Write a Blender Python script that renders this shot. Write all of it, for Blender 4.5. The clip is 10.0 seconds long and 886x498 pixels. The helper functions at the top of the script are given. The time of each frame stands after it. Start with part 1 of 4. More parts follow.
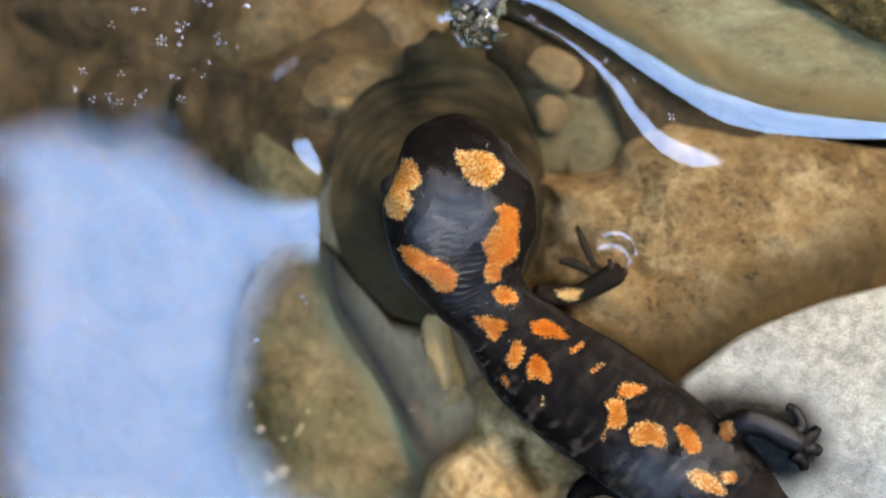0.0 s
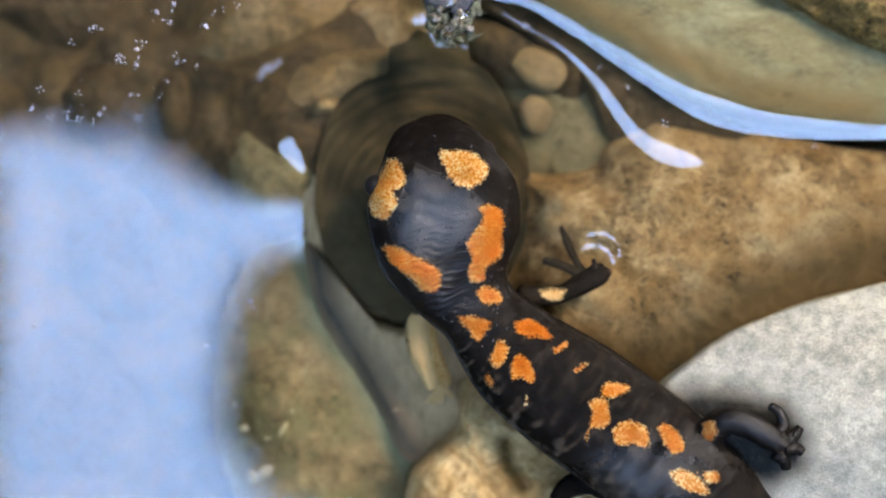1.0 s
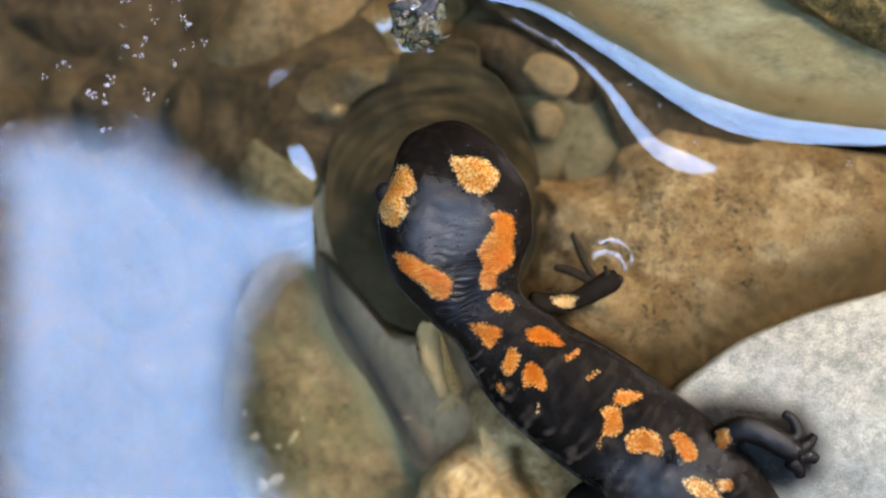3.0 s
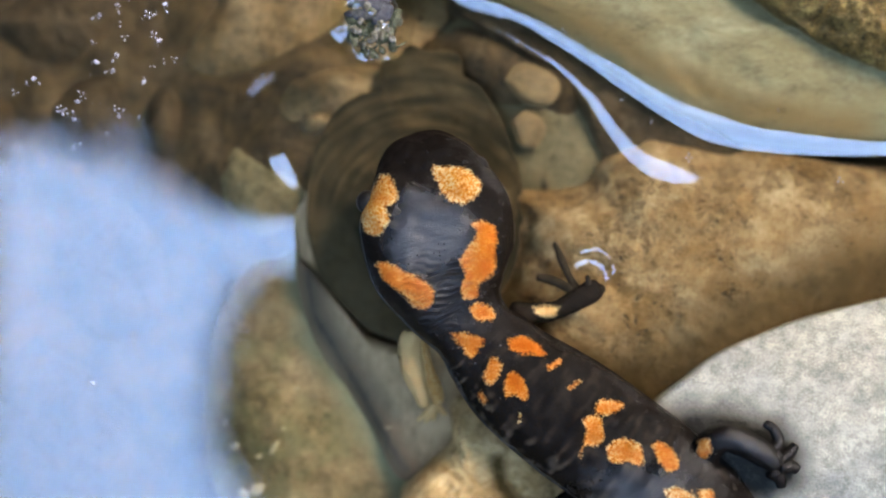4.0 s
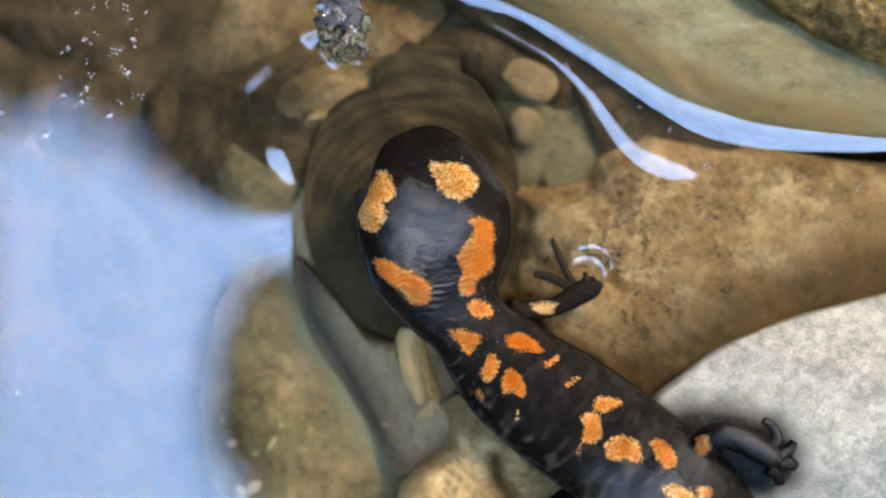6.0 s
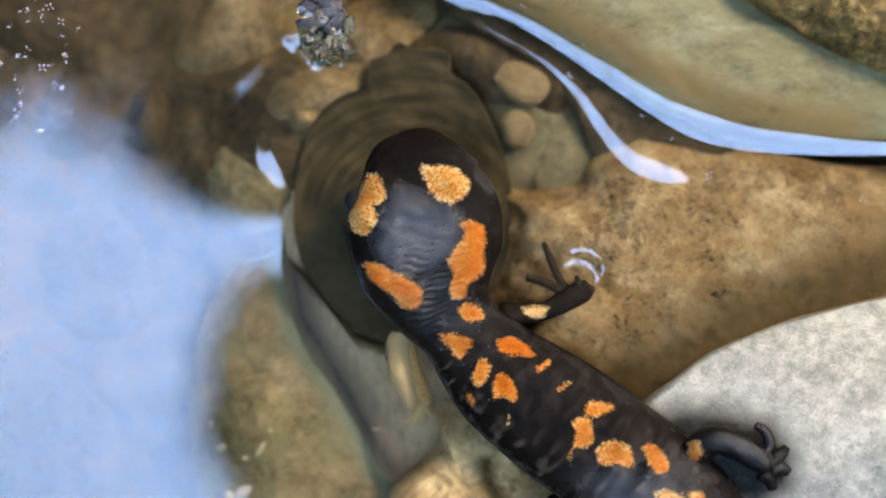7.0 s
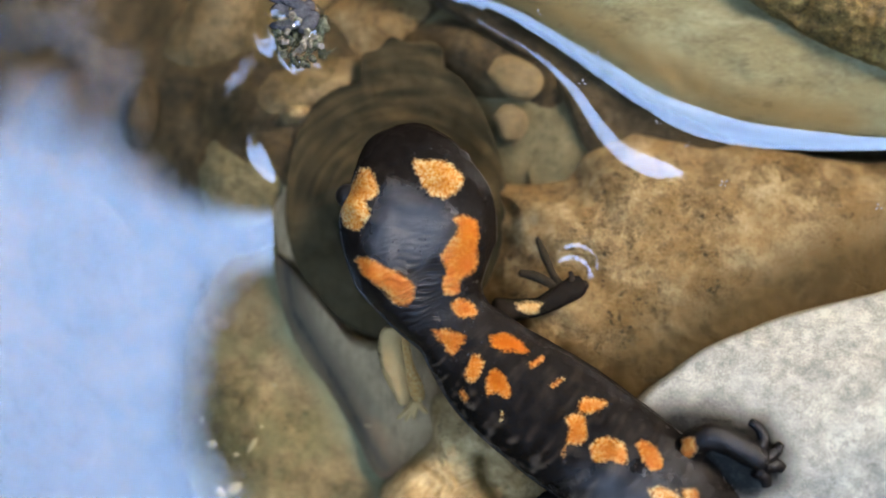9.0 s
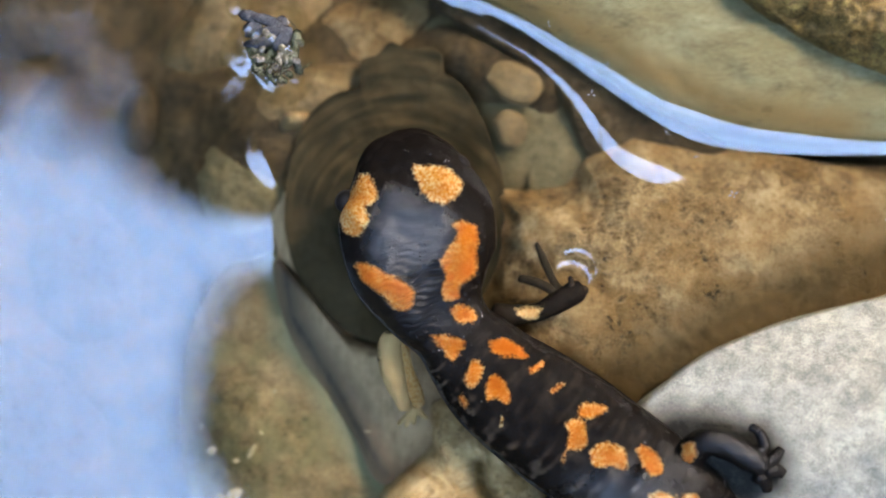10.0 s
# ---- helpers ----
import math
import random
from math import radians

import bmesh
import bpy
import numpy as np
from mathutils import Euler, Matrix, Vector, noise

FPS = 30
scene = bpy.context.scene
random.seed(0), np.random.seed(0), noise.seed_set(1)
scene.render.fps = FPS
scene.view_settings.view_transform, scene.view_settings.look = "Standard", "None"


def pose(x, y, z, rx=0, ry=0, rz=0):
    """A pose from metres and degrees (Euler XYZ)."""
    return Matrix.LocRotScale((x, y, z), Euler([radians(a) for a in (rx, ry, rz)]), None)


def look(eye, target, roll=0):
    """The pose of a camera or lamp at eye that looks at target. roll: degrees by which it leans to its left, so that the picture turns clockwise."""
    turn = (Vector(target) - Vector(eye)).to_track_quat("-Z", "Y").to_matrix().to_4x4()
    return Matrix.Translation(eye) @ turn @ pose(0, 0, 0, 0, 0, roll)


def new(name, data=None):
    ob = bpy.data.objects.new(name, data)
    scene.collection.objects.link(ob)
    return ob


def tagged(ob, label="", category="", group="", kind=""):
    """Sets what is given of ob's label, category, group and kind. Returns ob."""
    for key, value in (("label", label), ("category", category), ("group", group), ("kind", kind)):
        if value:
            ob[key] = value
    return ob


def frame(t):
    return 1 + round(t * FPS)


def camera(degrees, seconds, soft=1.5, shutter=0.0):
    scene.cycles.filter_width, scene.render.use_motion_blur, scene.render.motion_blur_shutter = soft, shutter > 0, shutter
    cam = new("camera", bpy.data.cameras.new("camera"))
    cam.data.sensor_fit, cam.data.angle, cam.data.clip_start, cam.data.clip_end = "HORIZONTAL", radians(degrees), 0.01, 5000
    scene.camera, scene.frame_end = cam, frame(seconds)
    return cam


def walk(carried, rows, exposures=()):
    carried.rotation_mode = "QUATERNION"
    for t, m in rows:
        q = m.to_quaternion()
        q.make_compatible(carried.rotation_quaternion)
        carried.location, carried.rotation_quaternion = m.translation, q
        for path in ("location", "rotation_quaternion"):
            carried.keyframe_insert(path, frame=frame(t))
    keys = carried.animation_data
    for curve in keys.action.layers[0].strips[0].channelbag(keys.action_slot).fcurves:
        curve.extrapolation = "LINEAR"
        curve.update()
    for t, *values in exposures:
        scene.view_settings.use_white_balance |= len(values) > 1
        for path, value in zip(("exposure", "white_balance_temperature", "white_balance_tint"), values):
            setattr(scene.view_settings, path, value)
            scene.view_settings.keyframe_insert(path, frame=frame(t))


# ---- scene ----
EYE_HEIGHT = 0.2175
UNIT = EYE_HEIGHT * math.tan(radians(17)) / 784  # one plan unit at water level, 0.0848 mm
FOCAL = EYE_HEIGHT / UNIT

# ---- camera ----
PATH = [
    (0, 0, 0, 0.22068, -0.643, 1.388, -0.212),
    (0.5, 0, 0, 0.22127, -0.674, 1.177, -0.122),
    (1, 0, 0, 0.22113, -0.647, 0.767, -0.075),
    (1.5, 0, 0, 0.22057, -0.777, 0.657, -0.060),
    (2, 0, 0, 0.22136, -0.894, 0.899, -0.052),
    (2.5, 0, 0, 0.22024, -0.672, 1.255, -0.213),
    (4, 0, 0, 0.21976, -0.002, 0.487, -0.076),
    (4.5, 0, 0, 0.21963, 0.038, -0.004, 0.061),
    (5, 0, 0, 0.21925, -0.102, 0.152, 0.003),
    (6.5, 0, 0, 0.21857, -0.144, 0.407, -0.076),
    (7, 0, 0, 0.21757, -0.006, 0.029, 0.006),
    (7.5, 0, 0, 0.21750, 0.000, -0.000, 0.000),
    (8, 0, 0, 0.21679, -0.210, 0.025, -0.013),
    (8.5, 0, 0, 0.21716, -0.305, -0.092, -0.104),
    (9, 0, 0, 0.21605, -0.193, -0.254, 0.063),
    (9.5, 0, 0, 0.21561, -0.183, -0.540, 0.017),
    (10, 0, 0, 0.21591, 0.024, -0.277, -0.075),
]
cam = camera(34, 10.0, soft=1.9)
cam.data.dof.use_dof = True
cam.data.dof.focus_distance = 0.213
cam.data.dof.aperture_fstop = 6.4
walk(cam, [(t, pose(x, y, z, rx, ry, rz)) for t, x, y, z, rx, ry, rz in PATH], [(0, 2.97, 6950, 10), (10, 2.97, 6950, 10)])

# ---- light ----
SUN_TILT, SUN_AZIMUTH = 45, 38  # degrees from the zenith, and from east towards north
world = bpy.data.worlds.new("sky")
scene.world = world
world.use_nodes = True
sky = world.node_tree.nodes.new("ShaderNodeTexSky")
sky.sky_type, sky.sun_disc = "NISHITA", False
sky.sun_elevation, sky.sun_rotation = radians(90 - SUN_TILT), radians(90 - SUN_AZIMUTH)
background = world.node_tree.nodes["Background"]
background.inputs["Strength"].default_value = 0.82
world.node_tree.links.new(sky.outputs[0], background.inputs["Color"])

sun_way = Vector((math.sin(radians(SUN_TILT)) * math.cos(radians(SUN_AZIMUTH)), math.sin(radians(SUN_TILT)) * math.sin(radians(SUN_AZIMUTH)), math.cos(radians(SUN_TILT))))
sun = new("sun", bpy.data.lights.new("sun", "SUN"))
sun.data.energy, sun.data.angle, sun.data.color = 0.008, radians(30), (1.0, 0.94, 0.84)
sun.matrix_world = look(sun_way * 20, (0, 0, 0))


# ---- tools ----
def plan(u, v, z=0.0):
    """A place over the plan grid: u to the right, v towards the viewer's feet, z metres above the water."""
    k = UNIT * (EYE_HEIGHT - z) / EYE_HEIGHT
    return Vector(((u - 784) * k, (441 - v) * k, z))


def grid_of(co):
    """Plan coordinates of an array of places."""
    k = UNIT * (EYE_HEIGHT - co[:, 2]) / EYE_HEIGHT
    return 784 + co[:, 0] / k, 441 - co[:, 1] / k


def mesh_of(name, verts, faces, smooth=True):
    me = bpy.data.meshes.new(name)
    me.from_pydata([tuple(map(float, v)) for v in verts], [], [tuple(map(int, f)) for f in faces])
    me.validate()
    if smooth:
        me.polygons.foreach_set("use_smooth", [True] * len(me.polygons))
    return me


def part(name, me, material, parent=None, label=""):
    """Links a mesh as one object under a thing or a part."""
    ob = new(name, me)
    if material and not me.materials:
        me.materials.append(material)
    if parent:
        ob.parent = parent
    return tagged(ob, label) if label else ob


def spline(points, count):
    """Catmull-Rom through rows of numbers, at even steps of the row index."""
    p = np.array(points, float)
    p = np.vstack([2 * p[0] - p[1], p, 2 * p[-1] - p[-2]])
    out = []
    for s in np.linspace(0, len(points) - 1 - 1e-9, count):
        i, f = int(s), s - int(s)
        a, b, c, d = p[i : i + 4]
        out.append(0.5 * (2 * b + (c - a) * f + (2 * a - 5 * b + 4 * c - d) * f**2 + (3 * b - a - 3 * c + d) * f**3))
    return np.array(out)


def to_polygon(u, v, poly):
    """Signed distance to a closed outline, positive inside."""
    poly = np.array(poly, float)
    best, inside = np.full(u.shape, 1e9), np.zeros(u.shape, bool)
    for (x0, y0), (x1, y1) in zip(poly, np.roll(poly, -1, 0)):
        dx, dy = x1 - x0, y1 - y0
        f = np.clip(((u - x0) * dx + (v - y0) * dy) / (dx * dx + dy * dy + 1e-9), 0, 1)
        best = np.minimum(best, np.hypot(u - x0 - f * dx, v - y0 - f * dy))
        cross = (y0 > v) != (y1 > v)
        inside ^= cross & (u < x0 + (v - y0) * dx / (dy if abs(dy) > 1e-9 else 1e-9))
    return np.where(inside, best, -best)


def to_line(u, v, line):
    """Distance to an open line and the share of it, 0 to 1, at which the nearest place lies."""
    line = np.array(line, float)
    best, share = np.full(u.shape, 1e9), np.zeros(u.shape)
    n = len(line) - 1
    for i in range(n):
        (x0, y0), (x1, y1) = line[i], line[i + 1]
        dx, dy = x1 - x0, y1 - y0
        f = np.clip(((u - x0) * dx + (v - y0) * dy) / (dx * dx + dy * dy + 1e-9), 0, 1)
        d = np.hypot(u - x0 - f * dx, v - y0 - f * dy)
        share = np.where(d < best, (i + f) / n, share)
        best = np.minimum(best, d)
    return best, share


def set_attribute(me, name, values):
    a = me.attributes.new(name, "FLOAT", "POINT")
    a.data.foreach_set("value", np.asarray(values, np.float32))


# ---- materials ----
def material(name, colours, scale, rough=0.6, bump=0.3, fine=4.0, spread=0.5, spec=0.5, stretch=(1, 1, 1), patch=None, pits=0.0, tint=None):
    """A mottled surface: broad patches through a colour ramp, fine grain over them and relief. scale: patches per metre."""
    m = bpy.data.materials.new(name)
    m.use_nodes = True
    nodes, links = m.node_tree.nodes, m.node_tree.links
    b = nodes["Principled BSDF"]
    b.inputs["Roughness"].default_value = rough
    b.inputs["Specular IOR Level"].default_value = spec
    co = nodes.new("ShaderNodeTexCoord")
    mp = nodes.new("ShaderNodeMapping")
    mp.inputs["Scale"].default_value = stretch
    links.new(co.outputs["Object"], mp.inputs["Vector"])

    def tex(s, detail, roughness=0.6, distort=0.0):
        t = nodes.new("ShaderNodeTexNoise")
        t.inputs["Scale"].default_value, t.inputs["Detail"].default_value = s, detail
        t.inputs["Roughness"].default_value, t.inputs["Distortion"].default_value = roughness, distort
        links.new(mp.outputs[0], t.inputs["Vector"])
        return t.outputs["Fac"]

    def calc(op, a, c):
        n = nodes.new("ShaderNodeMath")
        n.operation = op
        for i, x in enumerate((a, c)):
            if hasattr(x, "links"):
                links.new(x, n.inputs[i])
            else:
                n.inputs[i].default_value = x
        return n.outputs[0]

    broad, grain = tex(scale, 5, 0.62, 0.4), tex(scale * fine, 8, 0.7)
    micro = tex(scale * fine * 4, 3)
    mixed = calc("ADD", calc("MULTIPLY", broad, (1 - spread) * 0.95), calc("ADD", calc("MULTIPLY", grain, spread * 0.95), calc("MULTIPLY", micro, 0.18)))
    mixed = calc("SUBTRACT", mixed, 0.065)
    ramp = nodes.new("ShaderNodeValToRGB")
    while len(ramp.color_ramp.elements) < len(colours):
        ramp.color_ramp.elements.new(0.5)
    for e, (at_, rgb) in zip(ramp.color_ramp.elements, colours):
        e.position, e.color = at_, (*rgb, 1)
    links.new(mixed, ramp.inputs["Fac"])
    colour = ramp.outputs["Color"]
    if tint:  # wide drifts of another hue
        rgb, share = tint
        k = calc("MULTIPLY", calc("SUBTRACT", calc("ADD", tex(scale * 1.5, 4, 0.6, 0.8), calc("MULTIPLY", grain, 0.35)), 0.60), 5.0)
        k = calc("MULTIPLY", calc("MINIMUM", calc("MAXIMUM", k, 0.0), 1.0), share)
        mix = nodes.new("ShaderNodeMix")
        mix.data_type = "RGBA"
        links.new(k, mix.inputs["Factor"])
        links.new(colour, mix.inputs["A"])
        mix.inputs["B"].default_value = (*rgb, 1)
        colour = mix.outputs["Result"]
    if patch:  # a named mask of stains and painted shade, with its own colour
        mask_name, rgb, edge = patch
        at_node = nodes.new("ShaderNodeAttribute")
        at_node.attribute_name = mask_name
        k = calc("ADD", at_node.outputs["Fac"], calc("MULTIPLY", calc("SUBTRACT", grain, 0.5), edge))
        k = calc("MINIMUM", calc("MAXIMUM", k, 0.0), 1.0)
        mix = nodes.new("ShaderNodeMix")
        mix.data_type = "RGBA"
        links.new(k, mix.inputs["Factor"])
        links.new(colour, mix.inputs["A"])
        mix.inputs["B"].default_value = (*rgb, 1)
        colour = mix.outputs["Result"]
    if pits:  # small dark pits and grains
        hole = calc("MULTIPLY", calc("SUBTRACT", 0.42, tex(scale * 7.3, 3, 0.55)), 9.0)
        hole = calc("MULTIPLY", calc("MINIMUM", calc("MAXIMUM", hole, 0.0), pits), calc("MINIMUM", calc("MAXIMUM", calc("MULTIPLY", calc("SUBTRACT", 0.56, broad), 7.0), 0.0), 1.0))
        mix = nodes.new("ShaderNodeMix")
        mix.data_type = "RGBA"
        links.new(hole, mix.inputs["Factor"])
        links.new(colour, mix.inputs["A"])
        mix.inputs["B"].default_value = (0.03, 0.022, 0.012, 1)
        colour = mix.outputs["Result"]
        mixed = calc("SUBTRACT", mixed, calc("MULTIPLY", hole, 0.5))
    links.new(colour, b.inputs["Base Color"])
    bp = nodes.new("ShaderNodeBump")
    bp.inputs["Strength"].default_value, bp.inputs["Distance"].default_value = bump, 0.0006
    links.new(mixed, bp.inputs["Height"])
    links.new(bp.outputs["Normal"], b.inputs["Normal"])
    return m


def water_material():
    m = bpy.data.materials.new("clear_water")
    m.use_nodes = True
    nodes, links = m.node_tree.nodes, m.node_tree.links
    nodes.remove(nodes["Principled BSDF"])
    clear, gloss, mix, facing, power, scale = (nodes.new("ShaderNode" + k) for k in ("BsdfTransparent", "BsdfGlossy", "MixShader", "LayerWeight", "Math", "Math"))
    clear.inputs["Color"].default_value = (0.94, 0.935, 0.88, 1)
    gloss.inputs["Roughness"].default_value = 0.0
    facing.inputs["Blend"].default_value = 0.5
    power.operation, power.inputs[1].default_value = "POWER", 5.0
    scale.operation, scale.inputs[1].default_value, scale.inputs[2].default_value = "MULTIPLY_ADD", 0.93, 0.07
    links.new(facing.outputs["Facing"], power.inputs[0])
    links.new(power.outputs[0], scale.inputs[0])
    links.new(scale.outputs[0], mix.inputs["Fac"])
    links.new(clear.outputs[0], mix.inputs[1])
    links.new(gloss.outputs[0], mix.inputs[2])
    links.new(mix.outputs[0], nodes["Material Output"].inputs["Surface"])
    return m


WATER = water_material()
SILT = material("brown_silt", [(0.34, (0.0080, 0.0054, 0.0030)), (0.48, (0.0270, 0.0184, 0.0098)), (0.64, (0.0800, 0.0560, 0.0300))], 110, 0.8, 0.8, 5, pits=0.6, tint=((0.09, 0.055, 0.02), 0.5), spec=0.15)
# masked colour: shade beside the pale stone
TAN = material("tan_stone", [(0.41, (0.0900, 0.0540, 0.0210)), (0.475, (0.1800, 0.1190, 0.0550)), (0.54, (0.2600, 0.1800, 0.0900)), (0.61, (0.3900, 0.3000, 0.1700))], 110, 0.7, 1.8, 6, patch=("stain_shade", (0.060, 0.036, 0.012), 0.9), pits=0.8, tint=((0.20, 0.108, 0.032), 0.5), spec=0.15)
PALE_TAN = material("pale_tan_stone", [(0.36, (0.23, 0.145, 0.060)), (0.5, (0.45, 0.305, 0.148)), (0.64, (0.62, 0.46, 0.26))], 140, 0.7, 0.9, 5, patch=("stain_shade", (0.06, 0.035, 0.008), 0.9), pits=0.5, tint=((0.20, 0.11, 0.035), 0.75), spec=0.15)
SUNK_STONE = material("silted_stone", [(0.36, (0.0095, 0.0064, 0.0034)), (0.5, (0.0310, 0.0212, 0.0114)), (0.64, (0.0850, 0.0610, 0.0335))], 120, 0.8, 0.8, 5, pits=0.5, tint=((0.052, 0.032, 0.013), 0.5), spec=0.15)
MURK = material("murky_stone", [(0.36, (0.050, 0.042, 0.022)), (0.5, (0.088, 0.074, 0.040)), (0.64, (0.135, 0.116, 0.066))], 110, 0.8, 0.5, 5, tint=((0.095, 0.068, 0.030), 0.5), spec=0.1)
PEBBLE = material("tan_pebble", [(0.36, (0.080, 0.055, 0.026)), (0.5, (0.118, 0.081, 0.040)), (0.64, (0.162, 0.116, 0.061))], 200, 0.75, 0.4, 4, tint=((0.19, 0.125, 0.05), 0.4), spec=0.15)
BED_STONE = material("bed_stone", [(0.36, (0.0380, 0.0260, 0.0120)), (0.5, (0.1060, 0.0740, 0.0370)), (0.64, (0.2100, 0.1540, 0.0830))], 120, 0.75, 0.6, 5, pits=0.4, tint=((0.125, 0.075, 0.026), 0.45), spec=0.15)
GOLD = material("golden_brown_rock", [(0.36, (0.02, 0.013, 0.005)), (0.5, (0.12, 0.075, 0.024)), (0.64, (0.30, 0.21, 0.075))], 120, 0.6, 0.8, 4, pits=0.4, tint=((0.16, 0.10, 0.03), 0.5), spec=0.2)
OLIVE = material("olive_stone", [(0.36, (0.0880, 0.0710, 0.0320)), (0.48, (0.1480, 0.1310, 0.0720)), (0.63, (0.2330, 0.2220, 0.1400))], 70, 0.7, 0.5, 6, stretch=(0.6, 1.5, 1), patch=("stain_shade", (0.17, 0.115, 0.045), 0.6), pits=0.3, spread=0.35, tint=((0.15, 0.125, 0.06), 0.5), spec=0.15)
GREEN = material("green_brown_stone", [(0.36, (0.0586, 0.0418, 0.0170)), (0.48, (0.1354, 0.0950, 0.0433)), (0.62, (0.2437, 0.1757, 0.0912))], 100, 0.75, 0.6, 5, patch=("stain_shade", (0.19, 0.18, 0.105), 0.5), pits=0.45, spread=0.35, tint=((0.10, 0.095, 0.04), 0.6), spec=0.15)
# masked colour: the slab's shaded side
GREY_SLAB = material("grey_slab", [(0.35, (0.185, 0.124, 0.068)), (0.5, (0.335, 0.230, 0.130)), (0.65, (0.49, 0.345, 0.200))], 110, 0.7, 0.4, 5, stretch=(1.6, 0.6, 1), patch=("stain_shade", (0.042, 0.036, 0.028), 0.5), spec=0.15)
# dark colour for shade and bent water round the head
DARK = material("hollow_shade", [(0.35, (0.0250, 0.0175, 0.0080)), (0.5, (0.0540, 0.0375, 0.0170)), (0.65, (0.0980, 0.0690, 0.0340))], 160, 0.7, 1.0, 4, patch=("stain_shade", (0.015, 0.0125, 0.007), 0.4), tint=((0.050, 0.040, 0.022), 0.6), spec=0.08)
TWIG = material("twig_bark", [(0.3, (0.03, 0.022, 0.014)), (0.7, (0.09, 0.07, 0.05))], 60, 0.8, 0.5)
LEAF = material("screen_leaf", [(0.3, (0.03, 0.05, 0.015)), (0.7, (0.08, 0.11, 0.04))], 3, 0.7, 0.1)
# masked colour: shade and wet stone under the hind leg
WHITE = material("pale_grey_stone", [(0.38, (0.150, 0.144, 0.117)), (0.46, (0.200, 0.190, 0.150)), (0.54, (0.270, 0.252, 0.196)), (0.62, (0.390, 0.362, 0.270))], 150, 0.85, 0.5, 4, 0.55, patch=("stain_shade", (0.009, 0.0082, 0.006), 0.6), spec=0.2, tint=((0.36, 0.345, 0.28), 0.35), pits=0.12)


# ---- ground, water, sky screen ----
def spaced(core, step, far):
    """Even steps to +-core, then ever longer ones out to far."""
    a = list(np.arange(0, core + step / 2, step))
    d = step
    while a[-1] < far:
        d *= 1.22
        a.append(a[-1] + d)
    return np.array([-x for x in a[:0:-1]] + a)


def sheet(name, xs, ys, height):
    X, Y = np.meshgrid(xs, ys)
    co = np.stack([X.ravel(), Y.ravel(), np.zeros(X.size)], 1)
    co[:, 2] = height(co[:, 0], co[:, 1])
    n, r = len(xs), len(ys)
    i = (np.arange(r - 1)[:, None] * n + np.arange(n - 1)[None]).ravel()
    return mesh_of(name, co, np.stack([i, i + 1, i + n + 1, i + n], 1))


def bumps(x, y, scale, seed=0.0):
    return np.array([noise.noise(Vector((a * scale + seed, b * scale, seed))) for a, b in zip(x, y)])


def ground_height(x, y):
    near = np.exp(-((x / 0.25) ** 2 + (y / 0.25) ** 2))
    bank = 0.55 * np.clip((np.abs(x) - 0.7) / 2.0, 0, 1) ** 1.3 + 0.02 * bumps(x, y, 1.5) * (1 - near)
    hump = 0.016 * np.exp(-(((x + 0.027) / 0.020) ** 2 + ((y - 0.018) / 0.025) ** 2))
    hump = hump + 0.0125 * np.exp(-(((x - 0.020) / 0.016) ** 2 + ((y - 0.027) / 0.016) ** 2))
    hump = hump + 0.008 * np.exp(-(((x - 0.003) / 0.010) ** 2 + ((y - 0.030) / 0.010) ** 2))
    return -0.030 + bank + hump + near * (0.006 * bumps(x, y, 40) + 0.0025 * bumps(x, y, 130, 3.0))


def build_ground():
    me = sheet("ground", spaced(0.10, 0.0011, 90), spaced(0.07, 0.0011, 90), ground_height)
    tagged(part("ground", me, SILT), "brown silty stream bed with banks", kind="structure")


RIM = [(497, 400), (502, 330), (520, 260), (555, 195), (620, 155), (700, 135), (780, 138), (840, 175), (880, 250), (905, 330), (900, 420),
       (880, 520), (780, 640), (760, 780), (690, 850), (620, 760), (560, 660), (515, 560), (500, 480)]
CREST = [(700, -60), (790, -8), (860, 14), (930, 45), (1000, 88), (1080, 138), (1160, 190), (1240, 226), (1330, 248), (1450, 259), (1568, 264), (1750, 262)]
SWELL = [(800, 30), (850, 48), (905, 76), (960, 110), (1020, 165), (1066, 230), (1105, 275), (1160, 305), (1230, 316), (1310, 304), (1380, 292)]


def signed_line(u, v, line):
    """As to_line, but the distance is negative on the lower left of the line."""
    d, share = to_line(u, v, line)
    line = np.array(line, float)
    k = np.minimum((share * (len(line) - 1)).astype(int), len(line) - 2)
    a, t = line[k], line[k + 1] - line[k]
    return np.where((u - a[:, 0]) * t[:, 1] - (v - a[:, 1]) * t[:, 0] > 0, d, -d), share


def ramp(d, w, e=4.0):
    """A slope of 1 across the width w, with soft ends."""
    a, b = np.abs((d + w / 2) / e), np.abs((d - w / 2) / e)
    return w / 2 + 0.5 * e * (a - b + np.log1p(np.exp(-2 * a)) - np.log1p(np.exp(-2 * b)))


CREST_LINE, SWELL_LINE = spline(CREST, 60), spline(SWELL, 60)


